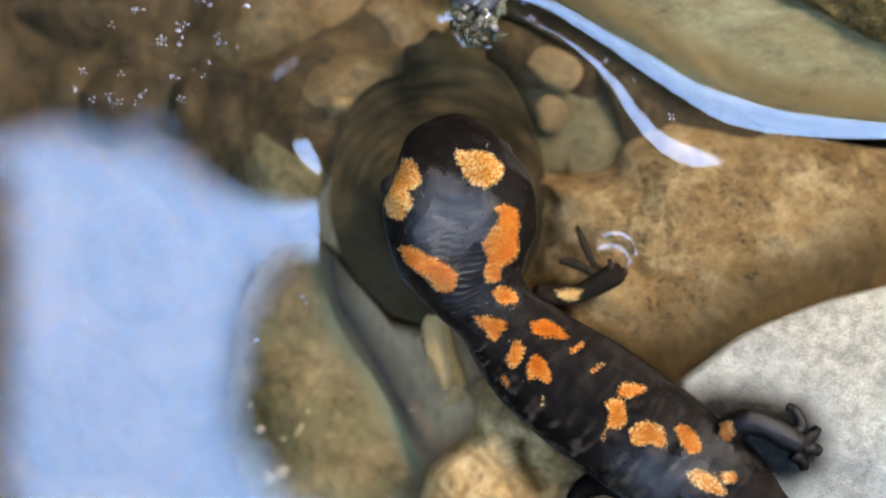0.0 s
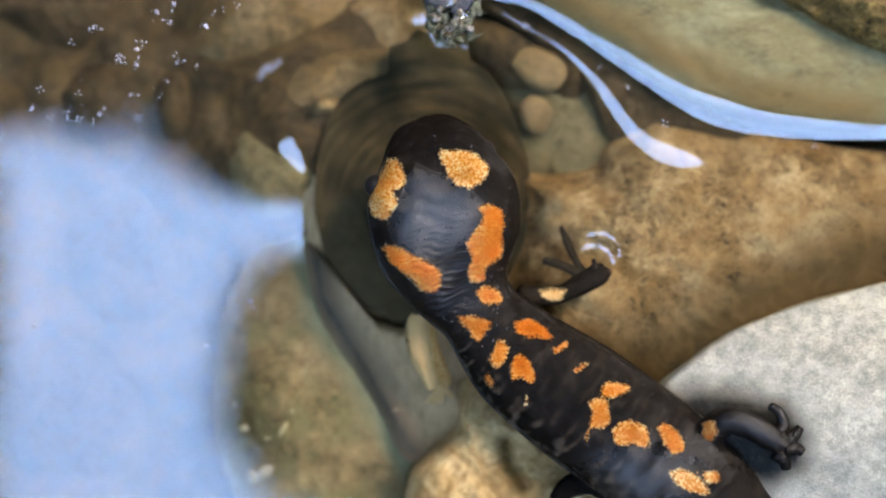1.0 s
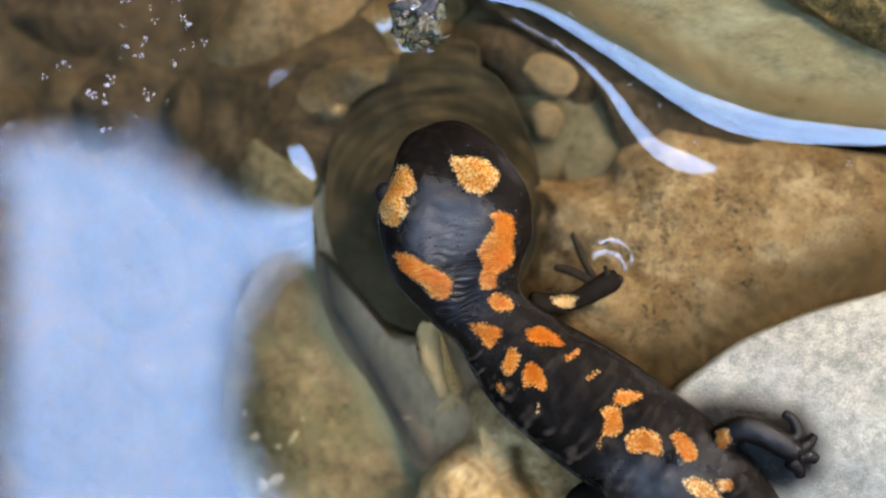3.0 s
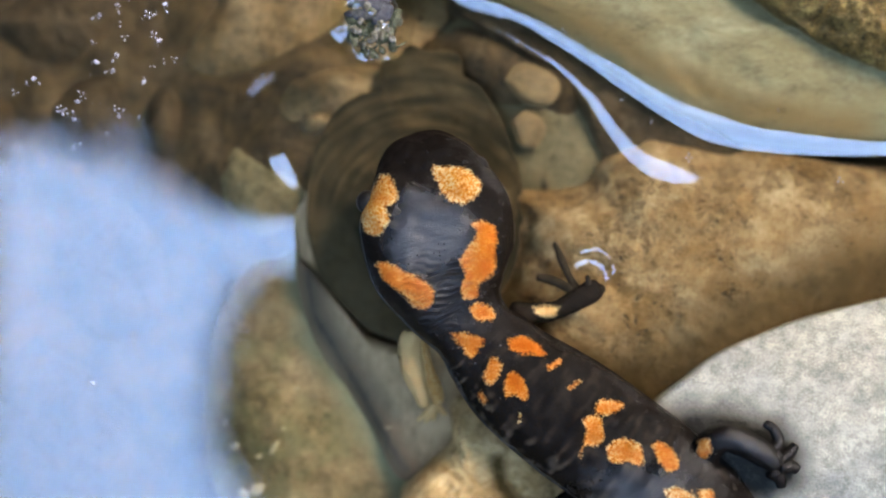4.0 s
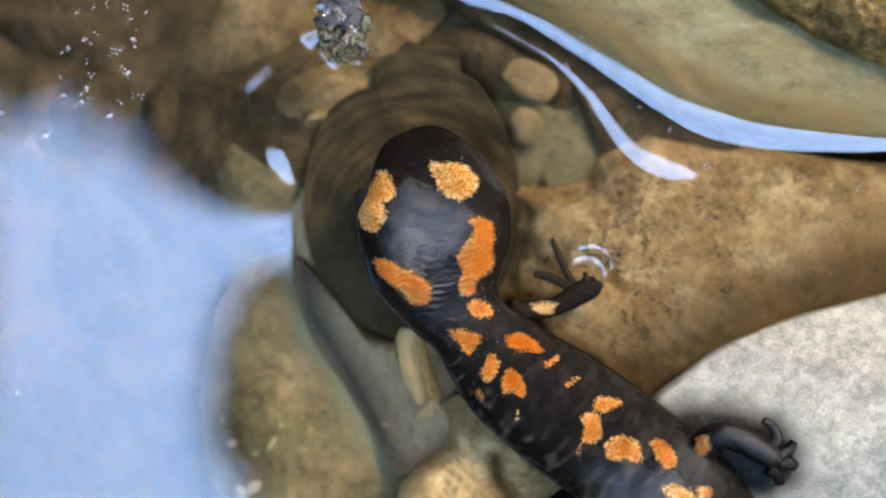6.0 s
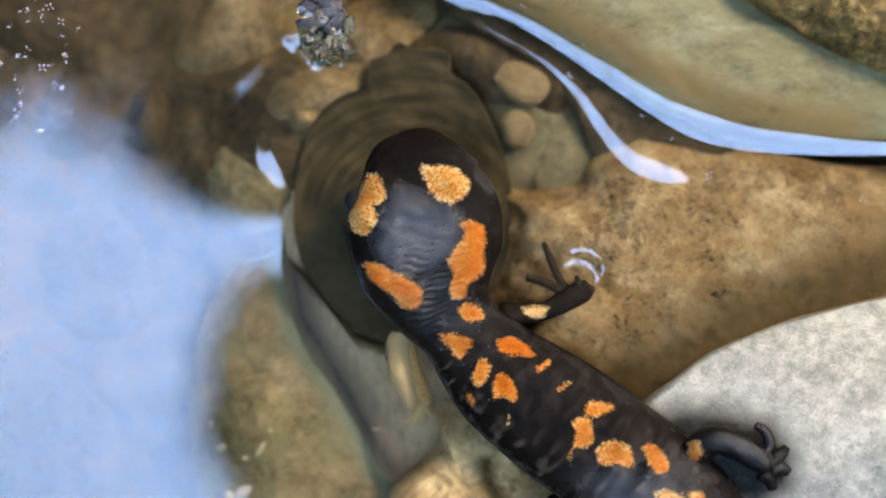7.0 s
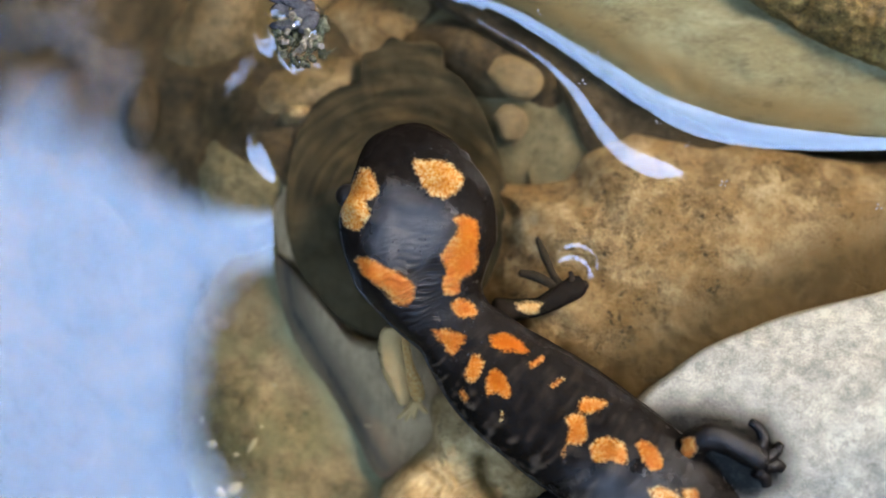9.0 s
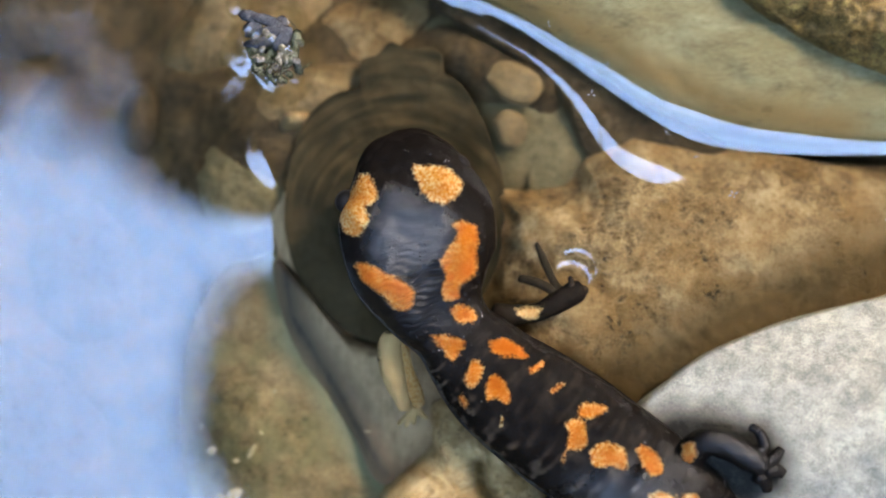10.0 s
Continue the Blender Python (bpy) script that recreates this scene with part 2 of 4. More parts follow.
def water_height(x, y):
    u, v = 784 + x / UNIT, 441 - y / UNIT
    h = np.zeros(x.shape)
    near = (np.abs(u - 784) < 1400) & (np.abs(v - 441) < 900)
    u, v = u[near], v[near]
    out = np.maximum(-to_polygon(u, v, RIM), 0)
    z = 0.056 * 80 * np.exp(-out / 80) * (0.12 + 0.88 * np.exp(-(((v - 402) / 95) ** 2)))
    d, s = signed_line(u, v, CREST_LINE)
    z += 0.27 * ramp(d, np.interp(s, (0, 0.1, 0.36, 0.45, 0.63, 0.8, 0.95), (20, 26, 38, 44, 54, 38, 26)), 5.5)
    d, s = signed_line(u, v, SWELL_LINE)
    fade = np.clip((1 - s) / 0.34, 0, 1) * np.clip(s / 0.12, 0, 1)
    z += np.interp(s, (0, 0.54, 0.72, 1), (0.225, 0.22, 0.24, 0.24)) * fade * ramp(d, np.interp(s, (0, 0.27, 0.45, 0.585, 0.72, 0.85, 1), (14, 17, 24, 38, 40, 20, 6)), np.interp(s, (0, 0.45, 0.75, 1), (3.5, 5, 8, 8))) * np.exp(-np.maximum(d - 22, 0) / 75)
    # the short gleams beside the head, and the dimple at the fore foot
    d, s = signed_line(u, v, [(452, 225), (470, 275), (503, 345)])
    z += 0.085 * ramp(d, 8 + 32 * np.exp(-(((s - 0.55) / 0.28) ** 2)), 5) * np.exp(-np.maximum(d - 12, 0) / 25) * np.clip(s / 0.35, 0, 1) * np.clip((1 - s) / 0.2, 0, 1)
    a, b = (u - 443) * 0.68 - (v - 140) * 0.74, (u - 443) * 0.74 + (v - 140) * 0.68
    z += (0.047 * (u - 443) - 0.023 * (v - 140)) * np.exp(-((a / 82) ** 4) - (b / 19) ** 4)
    d, s = signed_line(u, v, [(1225, 812), (1262, 838), (1300, 866), (1345, 905)])
    z += 0.10 * ramp(d, 13) * np.exp(-np.maximum(d - 8, 0) / 20) * np.clip(s / 0.2, 0, 1)
    for cu, cv, radius, wide, slope in ((1021, 498, 34, 8, 0.20), (1029, 479, 37, 8, 0.165)):
        side = np.clip(((u - cu) * 0.6 - (v - cv) * 0.8) / radius + 1.5, 0, 1)
        z += slope * side * (ramp(np.hypot(u - cu, v - cv) - radius, wide * (0.45 + 0.55 * side), 1.6) - wide * (0.45 + 0.55 * side))
    h[near] = z * UNIT
    return h


def build_water():
    xs = np.union1d(spaced(0.075, 0.00035, 0.85), np.arange(0.0155, 0.0255, 0.00012))
    ys = np.union1d(spaced(0.045, 0.00035, 60), np.arange(-0.0105, 0.0015, 0.00012))
    me = sheet("water", xs, ys, water_height)
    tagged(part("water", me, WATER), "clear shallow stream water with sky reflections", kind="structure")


GAP = [(-105, 320), (-20, 284), (110, 296), (240, 330), (325, 352), (385, 385), (390, 440), (366, 500), (342, 565), (324, 640), (318, 720), (328, 800), (358, 870), (425, 965),
       (900, 1040), (1400, 1110), (1720, 1400), (1720, 1780), (900, 1650), (-105, 1450)]
# opening added out of view, to light the scene from the left
GAP_WEST = [(-290, 270), (-290, 1420), (-1500, 1400), (-1900, 1400), (-1900, 230), (-1500, 250)]


def leaf_blade(verts, faces, c, way, rng, a):
    """A six-sided leaf at c, roughly square to the way, a metres from tip to middle."""
    q = way.to_track_quat("Z", "Y").to_matrix() @ Euler((rng.normal(0, 0.25), rng.normal(0, 0.25), rng.random() * 6.3)).to_matrix()
    base = len(verts)
    for x, y in ((-a, 0), (-a * 0.4, -a * 0.6), (a * 0.5, -a * 0.5), (a, 0), (a * 0.5, a * 0.5), (-a * 0.4, a * 0.6)):
        verts.append(c + q @ Vector((x, y, 0.12 * y)))
    faces.append(tuple(range(base, base + 6)))


def build_sky_screen():
    """An unseen dome of leaves put over the stream to hold back the sky, open in two gaps with a band of leaves between
    and where the sun comes through; thin above the gap.
    """
    rng = np.random.default_rng(5)
    n, verts, faces = 30000, [], []
    i = np.arange(n) + 0.5
    cz = 1 - i / n
    ring = np.sqrt(1 - cz**2)
    turn = i * math.pi * (3 - math.sqrt(5))
    way = np.stack([ring * np.cos(turn), ring * np.sin(turn), np.maximum(cz, 0.02)], 1)
    u, v = 784 + FOCAL * way[:, 0] / way[:, 2], 441 - FOCAL * way[:, 1] / way[:, 2]
    edge = np.maximum(to_polygon(u, v, GAP), to_polygon(u, v, GAP_WEST))
    thin = (u > -420) & (u < 420) & (v > -120) & (v < 330) & (edge > -420)
    open_sun = way @ np.array(sun_way) > math.cos(radians(12.3))
    for k in np.nonzero((edge < np.where((v > 1010) & (u > 450), -380, -105)) & ~thin & ~open_sun)[0]:
        w = Vector(way[k])
        leaf_blade(verts, faces, w * (3.4 + 0.5 * rng.random()), w, rng, 0.12)
    # small leaves along the edges of the gaps and in the thin part
    step = 20
    U, V = np.meshgrid(np.arange(-720, 1800, step), np.arange(-330, 1300, step))
    u = U.ravel() + rng.uniform(-9, 9, U.size)
    v = V.ravel() + rng.uniform(-9, 9, U.size)
    edge = np.maximum(to_polygon(u, v, GAP), to_polygon(u, v, GAP_WEST))
    thin = (u > -420) & (u < 420) & (v > -120) & (v < 330) & (edge > -420)
    keep = (edge < -14) & ((edge > -200) | thin | ((v > 1010) & (u > 450) & (edge > -420)))
    keep &= ~((v > 1010) & (u > 450) & (rng.random(u.size) < 1 + edge / 300))
    keep &= ~(thin & (u < 330 + 0.2 * v) & (rng.random(u.size) < np.clip(1.04 + edge / 520, 0, 1) * np.clip((270 - u) / 110, 0, 1)))
    for a, b in zip(u[keep], v[keep]):
        w = Vector(((a - 784) / FOCAL, (441 - b) / FOCAL, 1)).normalized()
        leaf_blade(verts, faces, w * (3.4 + 0.4 * rng.random()), w, rng, 0.05)
    tagged(part("sky_screen", mesh_of("sky_screen", verts, faces, False), LEAF), "unseen dome of green leaves that holds back the sky", "foliage", kind="stuff")


def build_shade_branch():
    """An unseen leafy branch, added below the leaf dome to cover part of the sky's reflection; it sways slowly out of
    the light.
    """
    rng = np.random.default_rng(6)
    branch = tagged(new("shade_branch"), "unseen leafy branch added to darken the water's sky reflection", "branch")
    height = 2.9

    def at(u, v, z=height):
        return Vector(((u - 784) / FOCAL * z, (441 - v) / FOCAL * z, z))

    verts, faces = [], []
    for _ in range(1450):
        u, v = rng.uniform(-420, 330), rng.uniform(-330, 250)
        if v > 250 - 60 * rng.random() or u > 300 - 0.25 * abs(v) - 40 * rng.random():
            continue
        leaf_blade(verts, faces, at(u, v, height + rng.uniform(-0.12, 0.12)), Vector((0, 0, 1)), rng, 0.045)
    part("foliage", mesh_of("foliage", verts, faces, False), LEAF, branch)["kind"] = "stuff"
    rows = spline([(*at(330, -420, 3.5), 0.022), (*at(180, -200, 3.1), 0.016), (*at(0, -60), 0.011), (*at(-220, 60), 0.006), (*at(-400, 130), 0.002)], 40)
    ring = np.linspace(0, 2 * math.pi, 10, endpoint=False)
    verts = [(x + r * math.cos(a), y + r * math.sin(a) * 0.8, z + r * math.sin(a)) for x, y, z, r in rows for a in ring]
    faces = [(j * 10 + k, j * 10 + (k + 1) % 10, j * 10 + 10 + (k + 1) % 10, j * 10 + 10 + k) for j in range(39) for k in range(10)]
    part("stem", mesh_of("stem", verts, faces), TWIG, branch)
    return branch


build_ground()
build_water()
build_sky_screen()
SHADE_BRANCH = build_shade_branch()


# ---- stones ----
def stone(name, outline, z_rim, z_top, material_, label, power=2.2, lump=0.0012, lump_scale=90, peak=None, z_foot=-0.036, seed=1.0, undercut=1.06, category="stone", rings=40, turns=160, stain_shade=None):
    """A stone with the given outline at its rim, domed to z_top, its foot in the bed."""
    pts = np.array([plan(u, v, z_rim)[:2] for u, v in spline([*outline, outline[0]], 5 * len(outline) + 1)[:-1]])
    c = pts.mean(0) if peak is None else np.array(plan(*peak, z_rim)[:2])
    closed = np.vstack([pts, pts[:1]])
    a = np.linspace(0, 2 * math.pi, turns, endpoint=False)
    reach = np.zeros(turns)
    for k, t in enumerate(a):
        d = np.array([math.cos(t), math.sin(t)])
        for p, q in zip(closed[:-1], closed[1:]):
            e = q - p
            det = d[0] * -e[1] + d[1] * e[0]
            if abs(det) < 1e-12:
                continue
            r = p - c
            s, f = (r[0] * -e[1] + r[1] * e[0]) / det, (d[0] * r[1] - d[1] * r[0]) / det
            if s > 0 and -1e-6 <= f <= 1 + 1e-6:
                reach[k] = max(reach[k], s)
    for _ in range(2):
        reach = 0.25 * np.roll(reach, 1) + 0.5 * reach + 0.25 * np.roll(reach, -1)
    verts, faces = [], []
    z_foot = min(z_foot, z_rim - 0.004)
    levels = [(r, z_rim + (z_top - z_rim) * (1 - r**power)) for r in np.linspace(0, 1, rings)[1:]]
    levels += [(undercut * 0.5 + 0.5, z_rim * 0.75 + z_foot * 0.25), (undercut, z_rim * 0.35 + z_foot * 0.65), (undercut * 0.97, z_foot)]
    for r, z in levels:
        for k in range(turns):
            x, y = c + reach[k] * r * np.array([math.cos(a[k]), math.sin(a[k])])
            n = noise.noise(Vector((x * lump_scale + seed, y * lump_scale, seed))) + 0.28 * noise.noise(Vector((x * lump_scale * 7, y * lump_scale * 7 + seed, z * 300))) + 0.45 * noise.noise(Vector((x * lump_scale * 3, y * lump_scale * 3 + seed, z * 200)))
            edge = 1 + 0.3 * lump / 0.0012 * 0.03 * noise.noise(Vector((math.cos(a[k]) * 9 + seed, math.sin(a[k]) * 9, z * 150)))
            x, y = c + reach[k] * r * edge * np.array([math.cos(a[k]), math.sin(a[k])])
            verts.append((x, y, z + lump * n))
    for j in range(len(levels) - 1):
        for k in range(turns):
            p, q = j * turns + k, j * turns + (k + 1) % turns
            faces.append((p, p + turns, q + turns, q))
    verts.append((*c, z_top + lump * noise.noise(Vector((c[0] * lump_scale + seed, c[1] * lump_scale, seed)))))
    faces += [(len(verts) - 1, k, (k + 1) % turns) for k in range(turns)]
    verts.append((*c, z_foot))
    last = (len(levels) - 1) * turns
    faces += [(len(verts) - 1, last + (k + 1) % turns, last + k) for k in range(turns)]
    me = mesh_of(name, verts, faces)
    if stain_shade:
        u, v = grid_of(np.array(verts))
        set_attribute(me, "stain_shade", np.clip(stain_shade(u, v), 0, 1))
    return tagged(part(name, me, material_), label, category)


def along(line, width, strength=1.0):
    """Stains and painted shade that follow a line."""
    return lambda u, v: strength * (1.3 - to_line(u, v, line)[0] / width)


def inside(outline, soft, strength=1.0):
    """A painted patch of shade and damp that fills an outline, with a soft edge."""
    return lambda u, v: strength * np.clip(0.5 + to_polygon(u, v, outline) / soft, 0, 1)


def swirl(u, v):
    """Painted streaks that run round the snout, as the bent water shows them."""
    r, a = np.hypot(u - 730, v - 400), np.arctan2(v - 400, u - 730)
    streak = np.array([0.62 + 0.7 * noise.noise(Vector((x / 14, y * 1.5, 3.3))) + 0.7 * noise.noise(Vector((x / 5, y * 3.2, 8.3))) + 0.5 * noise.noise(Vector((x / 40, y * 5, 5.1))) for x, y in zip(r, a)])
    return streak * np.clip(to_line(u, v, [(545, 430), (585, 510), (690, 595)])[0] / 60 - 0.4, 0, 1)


def build_stones():
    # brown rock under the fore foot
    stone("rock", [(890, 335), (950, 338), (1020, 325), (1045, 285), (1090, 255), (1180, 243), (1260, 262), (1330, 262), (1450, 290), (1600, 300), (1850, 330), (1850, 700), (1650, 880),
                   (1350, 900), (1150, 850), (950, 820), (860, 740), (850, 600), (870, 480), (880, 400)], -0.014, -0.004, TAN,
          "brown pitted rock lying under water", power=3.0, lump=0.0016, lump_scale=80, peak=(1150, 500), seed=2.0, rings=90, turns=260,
          # shade painted on the rock along the pale stone's edge
          stain_shade=along([(1060, 720), (1180, 675), (1330, 590), (1480, 525), (1620, 480)], 120, 1.0))
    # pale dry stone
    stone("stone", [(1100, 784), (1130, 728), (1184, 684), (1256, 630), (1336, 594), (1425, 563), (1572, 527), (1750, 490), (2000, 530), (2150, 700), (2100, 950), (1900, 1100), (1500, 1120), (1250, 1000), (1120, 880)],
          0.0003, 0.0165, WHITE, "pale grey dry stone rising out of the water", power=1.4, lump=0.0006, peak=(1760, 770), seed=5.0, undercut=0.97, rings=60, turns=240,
          # painted dark patch: shade under the hind leg and wet stone
          stain_shade=inside([(1090, 790), (1150, 735), (1210, 715), (1290, 728), (1370, 748), (1408, 800), (1408, 870), (1340, 905), (1200, 895)], 55, 1.0))
    # olive stone across the top
    stone("stone", [(700, -60), (830, -20), (900, 10), (980, 60), (1080, 125), (1180, 190), (1300, 225), (1450, 245), (1620, 250), (1900, 240), (1900, 60), (1600, 110), (1500, 85), (1420, 50), (1330, -10), (1200, -120), (900, -160)],
          -0.0095, -0.006, OLIVE, "smooth olive stone under shallow water", power=3, lump=0.0008, lump_scale=60, peak=(1230, 60), seed=8.0,
          stain_shade=along([(880, 0), (1000, 30), (1150, 120), (1300, 190), (1500, 225)], 42, 0.8))
    stone("rock", [(1290, -40), (1380, 28), (1450, 75), (1568, 125), (1700, 160), (1800, 0), (1700, -150), (1450, -170)], -0.004, 0.001, GOLD,
          "golden brown rough rock at the water's edge", lump=0.0022, lump_scale=95, seed=9.0, rings=70, turns=220)
    # rounded boulder below the head
    stone("boulder", [(500, 425), (440, 455), (390, 508), (352, 592), (336, 710), (348, 850), (420, 970), (560, 990), (700, 940), (770, 830), (720, 640), (600, 470)], -0.022, -0.012, GREEN,
          "greenish brown rounded boulder under water", power=2.2, lump=0.0012, lump_scale=75, seed=12.0, rings=60, turns=200, undercut=0.9, stain_shade=along([(500, 470), (525, 590), (590, 690), (690, 860)], 34, 0.75))
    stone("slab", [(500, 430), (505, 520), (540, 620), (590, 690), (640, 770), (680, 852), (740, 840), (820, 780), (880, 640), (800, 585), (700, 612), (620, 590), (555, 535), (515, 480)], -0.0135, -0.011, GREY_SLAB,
          # shaded side of the slab painted as a dark band along its edge
          "smooth grey stone slab under the animal", power=4, lump=0.0004, seed=14.0, stain_shade=along([(510, 430), (532, 560), (600, 670), (692, 835)], 42, 0.75))
    stone("stone", [(497, 400), (502, 330), (520, 260), (555, 198), (618, 152), (700, 200), (760, 400), (700, 560), (620, 590), (560, 540), (513, 480)], -0.0156, -0.0150, GREY_SLAB,
          "smooth grey stone edge beside the dark hollow", power=4, lump=0.0002, seed=33.0, rings=30)
    # dark sheet standing in for shade and bent water round the head
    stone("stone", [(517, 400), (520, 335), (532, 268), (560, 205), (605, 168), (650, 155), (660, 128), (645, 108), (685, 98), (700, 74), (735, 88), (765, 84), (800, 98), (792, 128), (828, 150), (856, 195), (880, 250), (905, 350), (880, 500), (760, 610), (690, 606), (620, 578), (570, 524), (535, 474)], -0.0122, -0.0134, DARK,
          "dark sheet for the shade and bent water under the salamander's head", power=3, lump=0.0005, seed=15.0, rings=70, turns=200, stain_shade=swirl)
    stone("rock", [(686, 888), (706, 862), (742, 826), (774, 796), (780, 762), (772, 736), (792, 710), (840, 728), (935, 800), (1000, 850), (1020, 950), (850, 1010), (690, 970)], -0.0075, -0.0030, PALE_TAN,
          "pale tan rough rock under the animal's belly", power=3.5, lump=0.0012, lump_scale=150, seed=16.0, rings=60, turns=200, stain_shade=along([(858, 822), (866, 862), (892, 900)], 20, 0.9))
    # pebbles and bed stones
    stone("stone", [(750, 60), (800, 25), (850, 35), (930, 85), (1000, 145), (1045, 215), (1085, 275), (1060, 345), (930, 370), (860, 330), (850, 200)], -0.0185, -0.0156, MURK, "broad olive brown stone below the pebbles", power=4, lump=0.0005, seed=30.0)
    stone("stone", [(780, -40), (850, 0), (930, 40), (1010, 90), (1090, 140), (1180, 200), (1270, 240), (1330, 275), (1240, 285), (1150, 280), (1080, 300), (1040, 260), (1000, 170), (930, 95), (860, 60), (790, 30)], -0.0140, -0.0128, SUNK_STONE, "dark brown stone wedged under the olive stone", power=4, lump=0.0008, seed=31.0)
    stone("pebble", [(872, 140), (890, 112), (925, 112), (965, 135), (970, 165), (945, 185), (905, 175)], -0.0126, -0.0119, PEBBLE, "flat oval tan pebble on the bed", power=5, lump=0.0002, seed=17.0)
    stone("pebble", [(885, 215), (905, 195), (935, 205), (945, 230), (930, 258), (900, 255)], -0.0138, -0.0132, PEBBLE, "small brown pebble on the bed", power=5, lump=0.0002, seed=18.0)
    stone("stone", [(945, 280), (965, 215), (1005, 185), (1050, 190), (1085, 240), (1075, 300), (1010, 345), (950, 335)], -0.0158, -0.0150, MURK, "rounded greenish stone on the bed", lump=0.0004, seed=19.0)
    near = [
        ([(300, 100), (340, 30), (420, -40), (560, -50), (600, 10), (565, 80), (480, 150), (400, 165), (330, 150)], 0.0035, BED_STONE, "brown flat stone on the stream bed"),
        ([(445, 230), (455, 175), (500, 135), (600, 115), (690, 125), (650, 190), (560, 225), (500, 270)], 0.003, BED_STONE, "brown flat stone on the stream bed"),
        ([(505, 215), (525, 195), (560, 195), (575, 215), (545, 235), (515, 240)], 0.0035, TAN, "small orange brown pebble on the bed"),
        ([(570, 40), (640, 0), (740, -10), (820, 30), (800, 90), (700, 130), (600, 120)], 0.003, TAN, "tan stone on the stream bed"),
        ([(225, 230), (240, 165), (280, 140), (310, 190), (315, 265), (270, 290), (240, 270)], 0.004, SUNK_STONE, "brown stone half sunk in the silt"),
        ([(365, 310), (395, 255), (470, 240), (530, 290), (525, 370), (440, 415), (380, 375)], 0.0012, MURK, "greenish stone on the stream bed"),
        ([(-60, 40), (40, -40), (160, -50), (230, 20), (180, 110), (60, 140)], 0.003, SUNK_STONE, "brown stone half sunk in the silt"),
        ([(60, 190), (110, 140), (200, 130), (230, 200), (190, 280), (90, 280)], 0.003, SUNK_STONE, "brown stone half sunk in the silt"),
        ([(-120, 200), (-60, 160), (20, 190), (40, 300), (-30, 380), (-120, 330)], 0.003, SUNK_STONE, "brown stone half sunk in the silt"),
        ([(60, 420), (140, 340), (260, 330), (330, 420), (300, 560), (180, 620), (80, 560)], 0.003, SUNK_STONE, "broad brown stone on the stream bed"),
        ([(-80, 640), (20, 580), (140, 640), (200, 760), (140, 880), (0, 900), (-80, 800)], 0.003, SUNK_STONE, "broad brown stone on the stream bed"),
    ]
    for k, (outline, rise, m, label) in enumerate(near):
        u, v = np.mean(outline, 0)
        p = plan(u, v, -0.02)
        bed = float(ground_height(np.array([p.x]), np.array([p.y]))[0])
        stone("stone" if k != 2 else "pebble", outline, bed - 0.0025, bed + rise, m, label, z_foot=-0.04, power=2.3, lump=0.0011, lump_scale=95, seed=40.0 + k)


build_stones()


# ---- salamander ----
SPOTS = [
    ([(648, 304), (670, 310), (684, 340), (680, 360), (664, 367), (669, 385), (655, 412), (640, 420), (620, 408), (608, 378), (612, 350), (630, 338), (639, 325)], 0.8),
    ([(740, 288), (765, 290), (800, 292), (830, 318), (828, 345), (800, 362), (770, 355), (752, 330), (742, 305)], 0.8),
    ([(640, 470), (655, 460), (700, 480), (740, 505), (748, 525), (738, 548), (710, 548), (690, 525), (655, 500)], 0.25),
    ([(808, 395), (830, 388), (858, 400), (860, 440), (855, 485), (830, 505), (828, 528), (800, 532), (792, 510), (798, 485), (790, 460), (805, 435), (818, 415)], 0.25),
    ([(805, 540), (835, 535), (858, 558), (845, 572), (812, 565)], 0.35),
    ([(770, 590), (800, 588), (838, 600), (830, 620), (812, 638), (790, 615)], 0.2),
    ([(875, 600), (905, 595), (935, 610), (950, 632), (920, 632), (882, 625)], 0.0),
    ([(832, 660), (850, 633), (870, 645), (865, 670), (848, 685), (835, 678)], 0.3),
    ([(868, 680), (880, 658), (900, 665), (918, 695), (908, 715), (890, 705), (872, 708)], 0.1),
    ([(820, 700), (832, 692), (842, 712), (832, 722)], 0.4),
    ([(945, 650), (970, 635), (975, 645), (950, 660)], 0.4),
    ([(980, 688), (1005, 672), (1012, 680), (990, 694)], 0.6),
    ([(1030, 720), (1050, 707), (1085, 715), (1075, 735), (1050, 740), (1033, 735)], 0.35),
    ([(1010, 745), (1030, 735), (1048, 745), (1052, 775), (1040, 795), (1015, 795), (1010, 820), (1002, 810), (1015, 775)], 0.5),
    ([(1050, 795), (1075, 778), (1110, 785), (1122, 805), (1118, 832), (1090, 825), (1060, 825)], 0.45),
    ([(1130, 788), (1150, 782), (1175, 800), (1187, 830), (1170, 842), (1145, 825)], 0.4),
    ([(1150, 870), (1180, 865), (1215, 885), (1230, 915), (1180, 905)], 0.7),
    ([(1210, 872), (1240, 870), (1250, 890), (1225, 895)], 0.5),
    ([(893, 735), (903, 735), (903, 752), (895, 752)], 0.9),
]
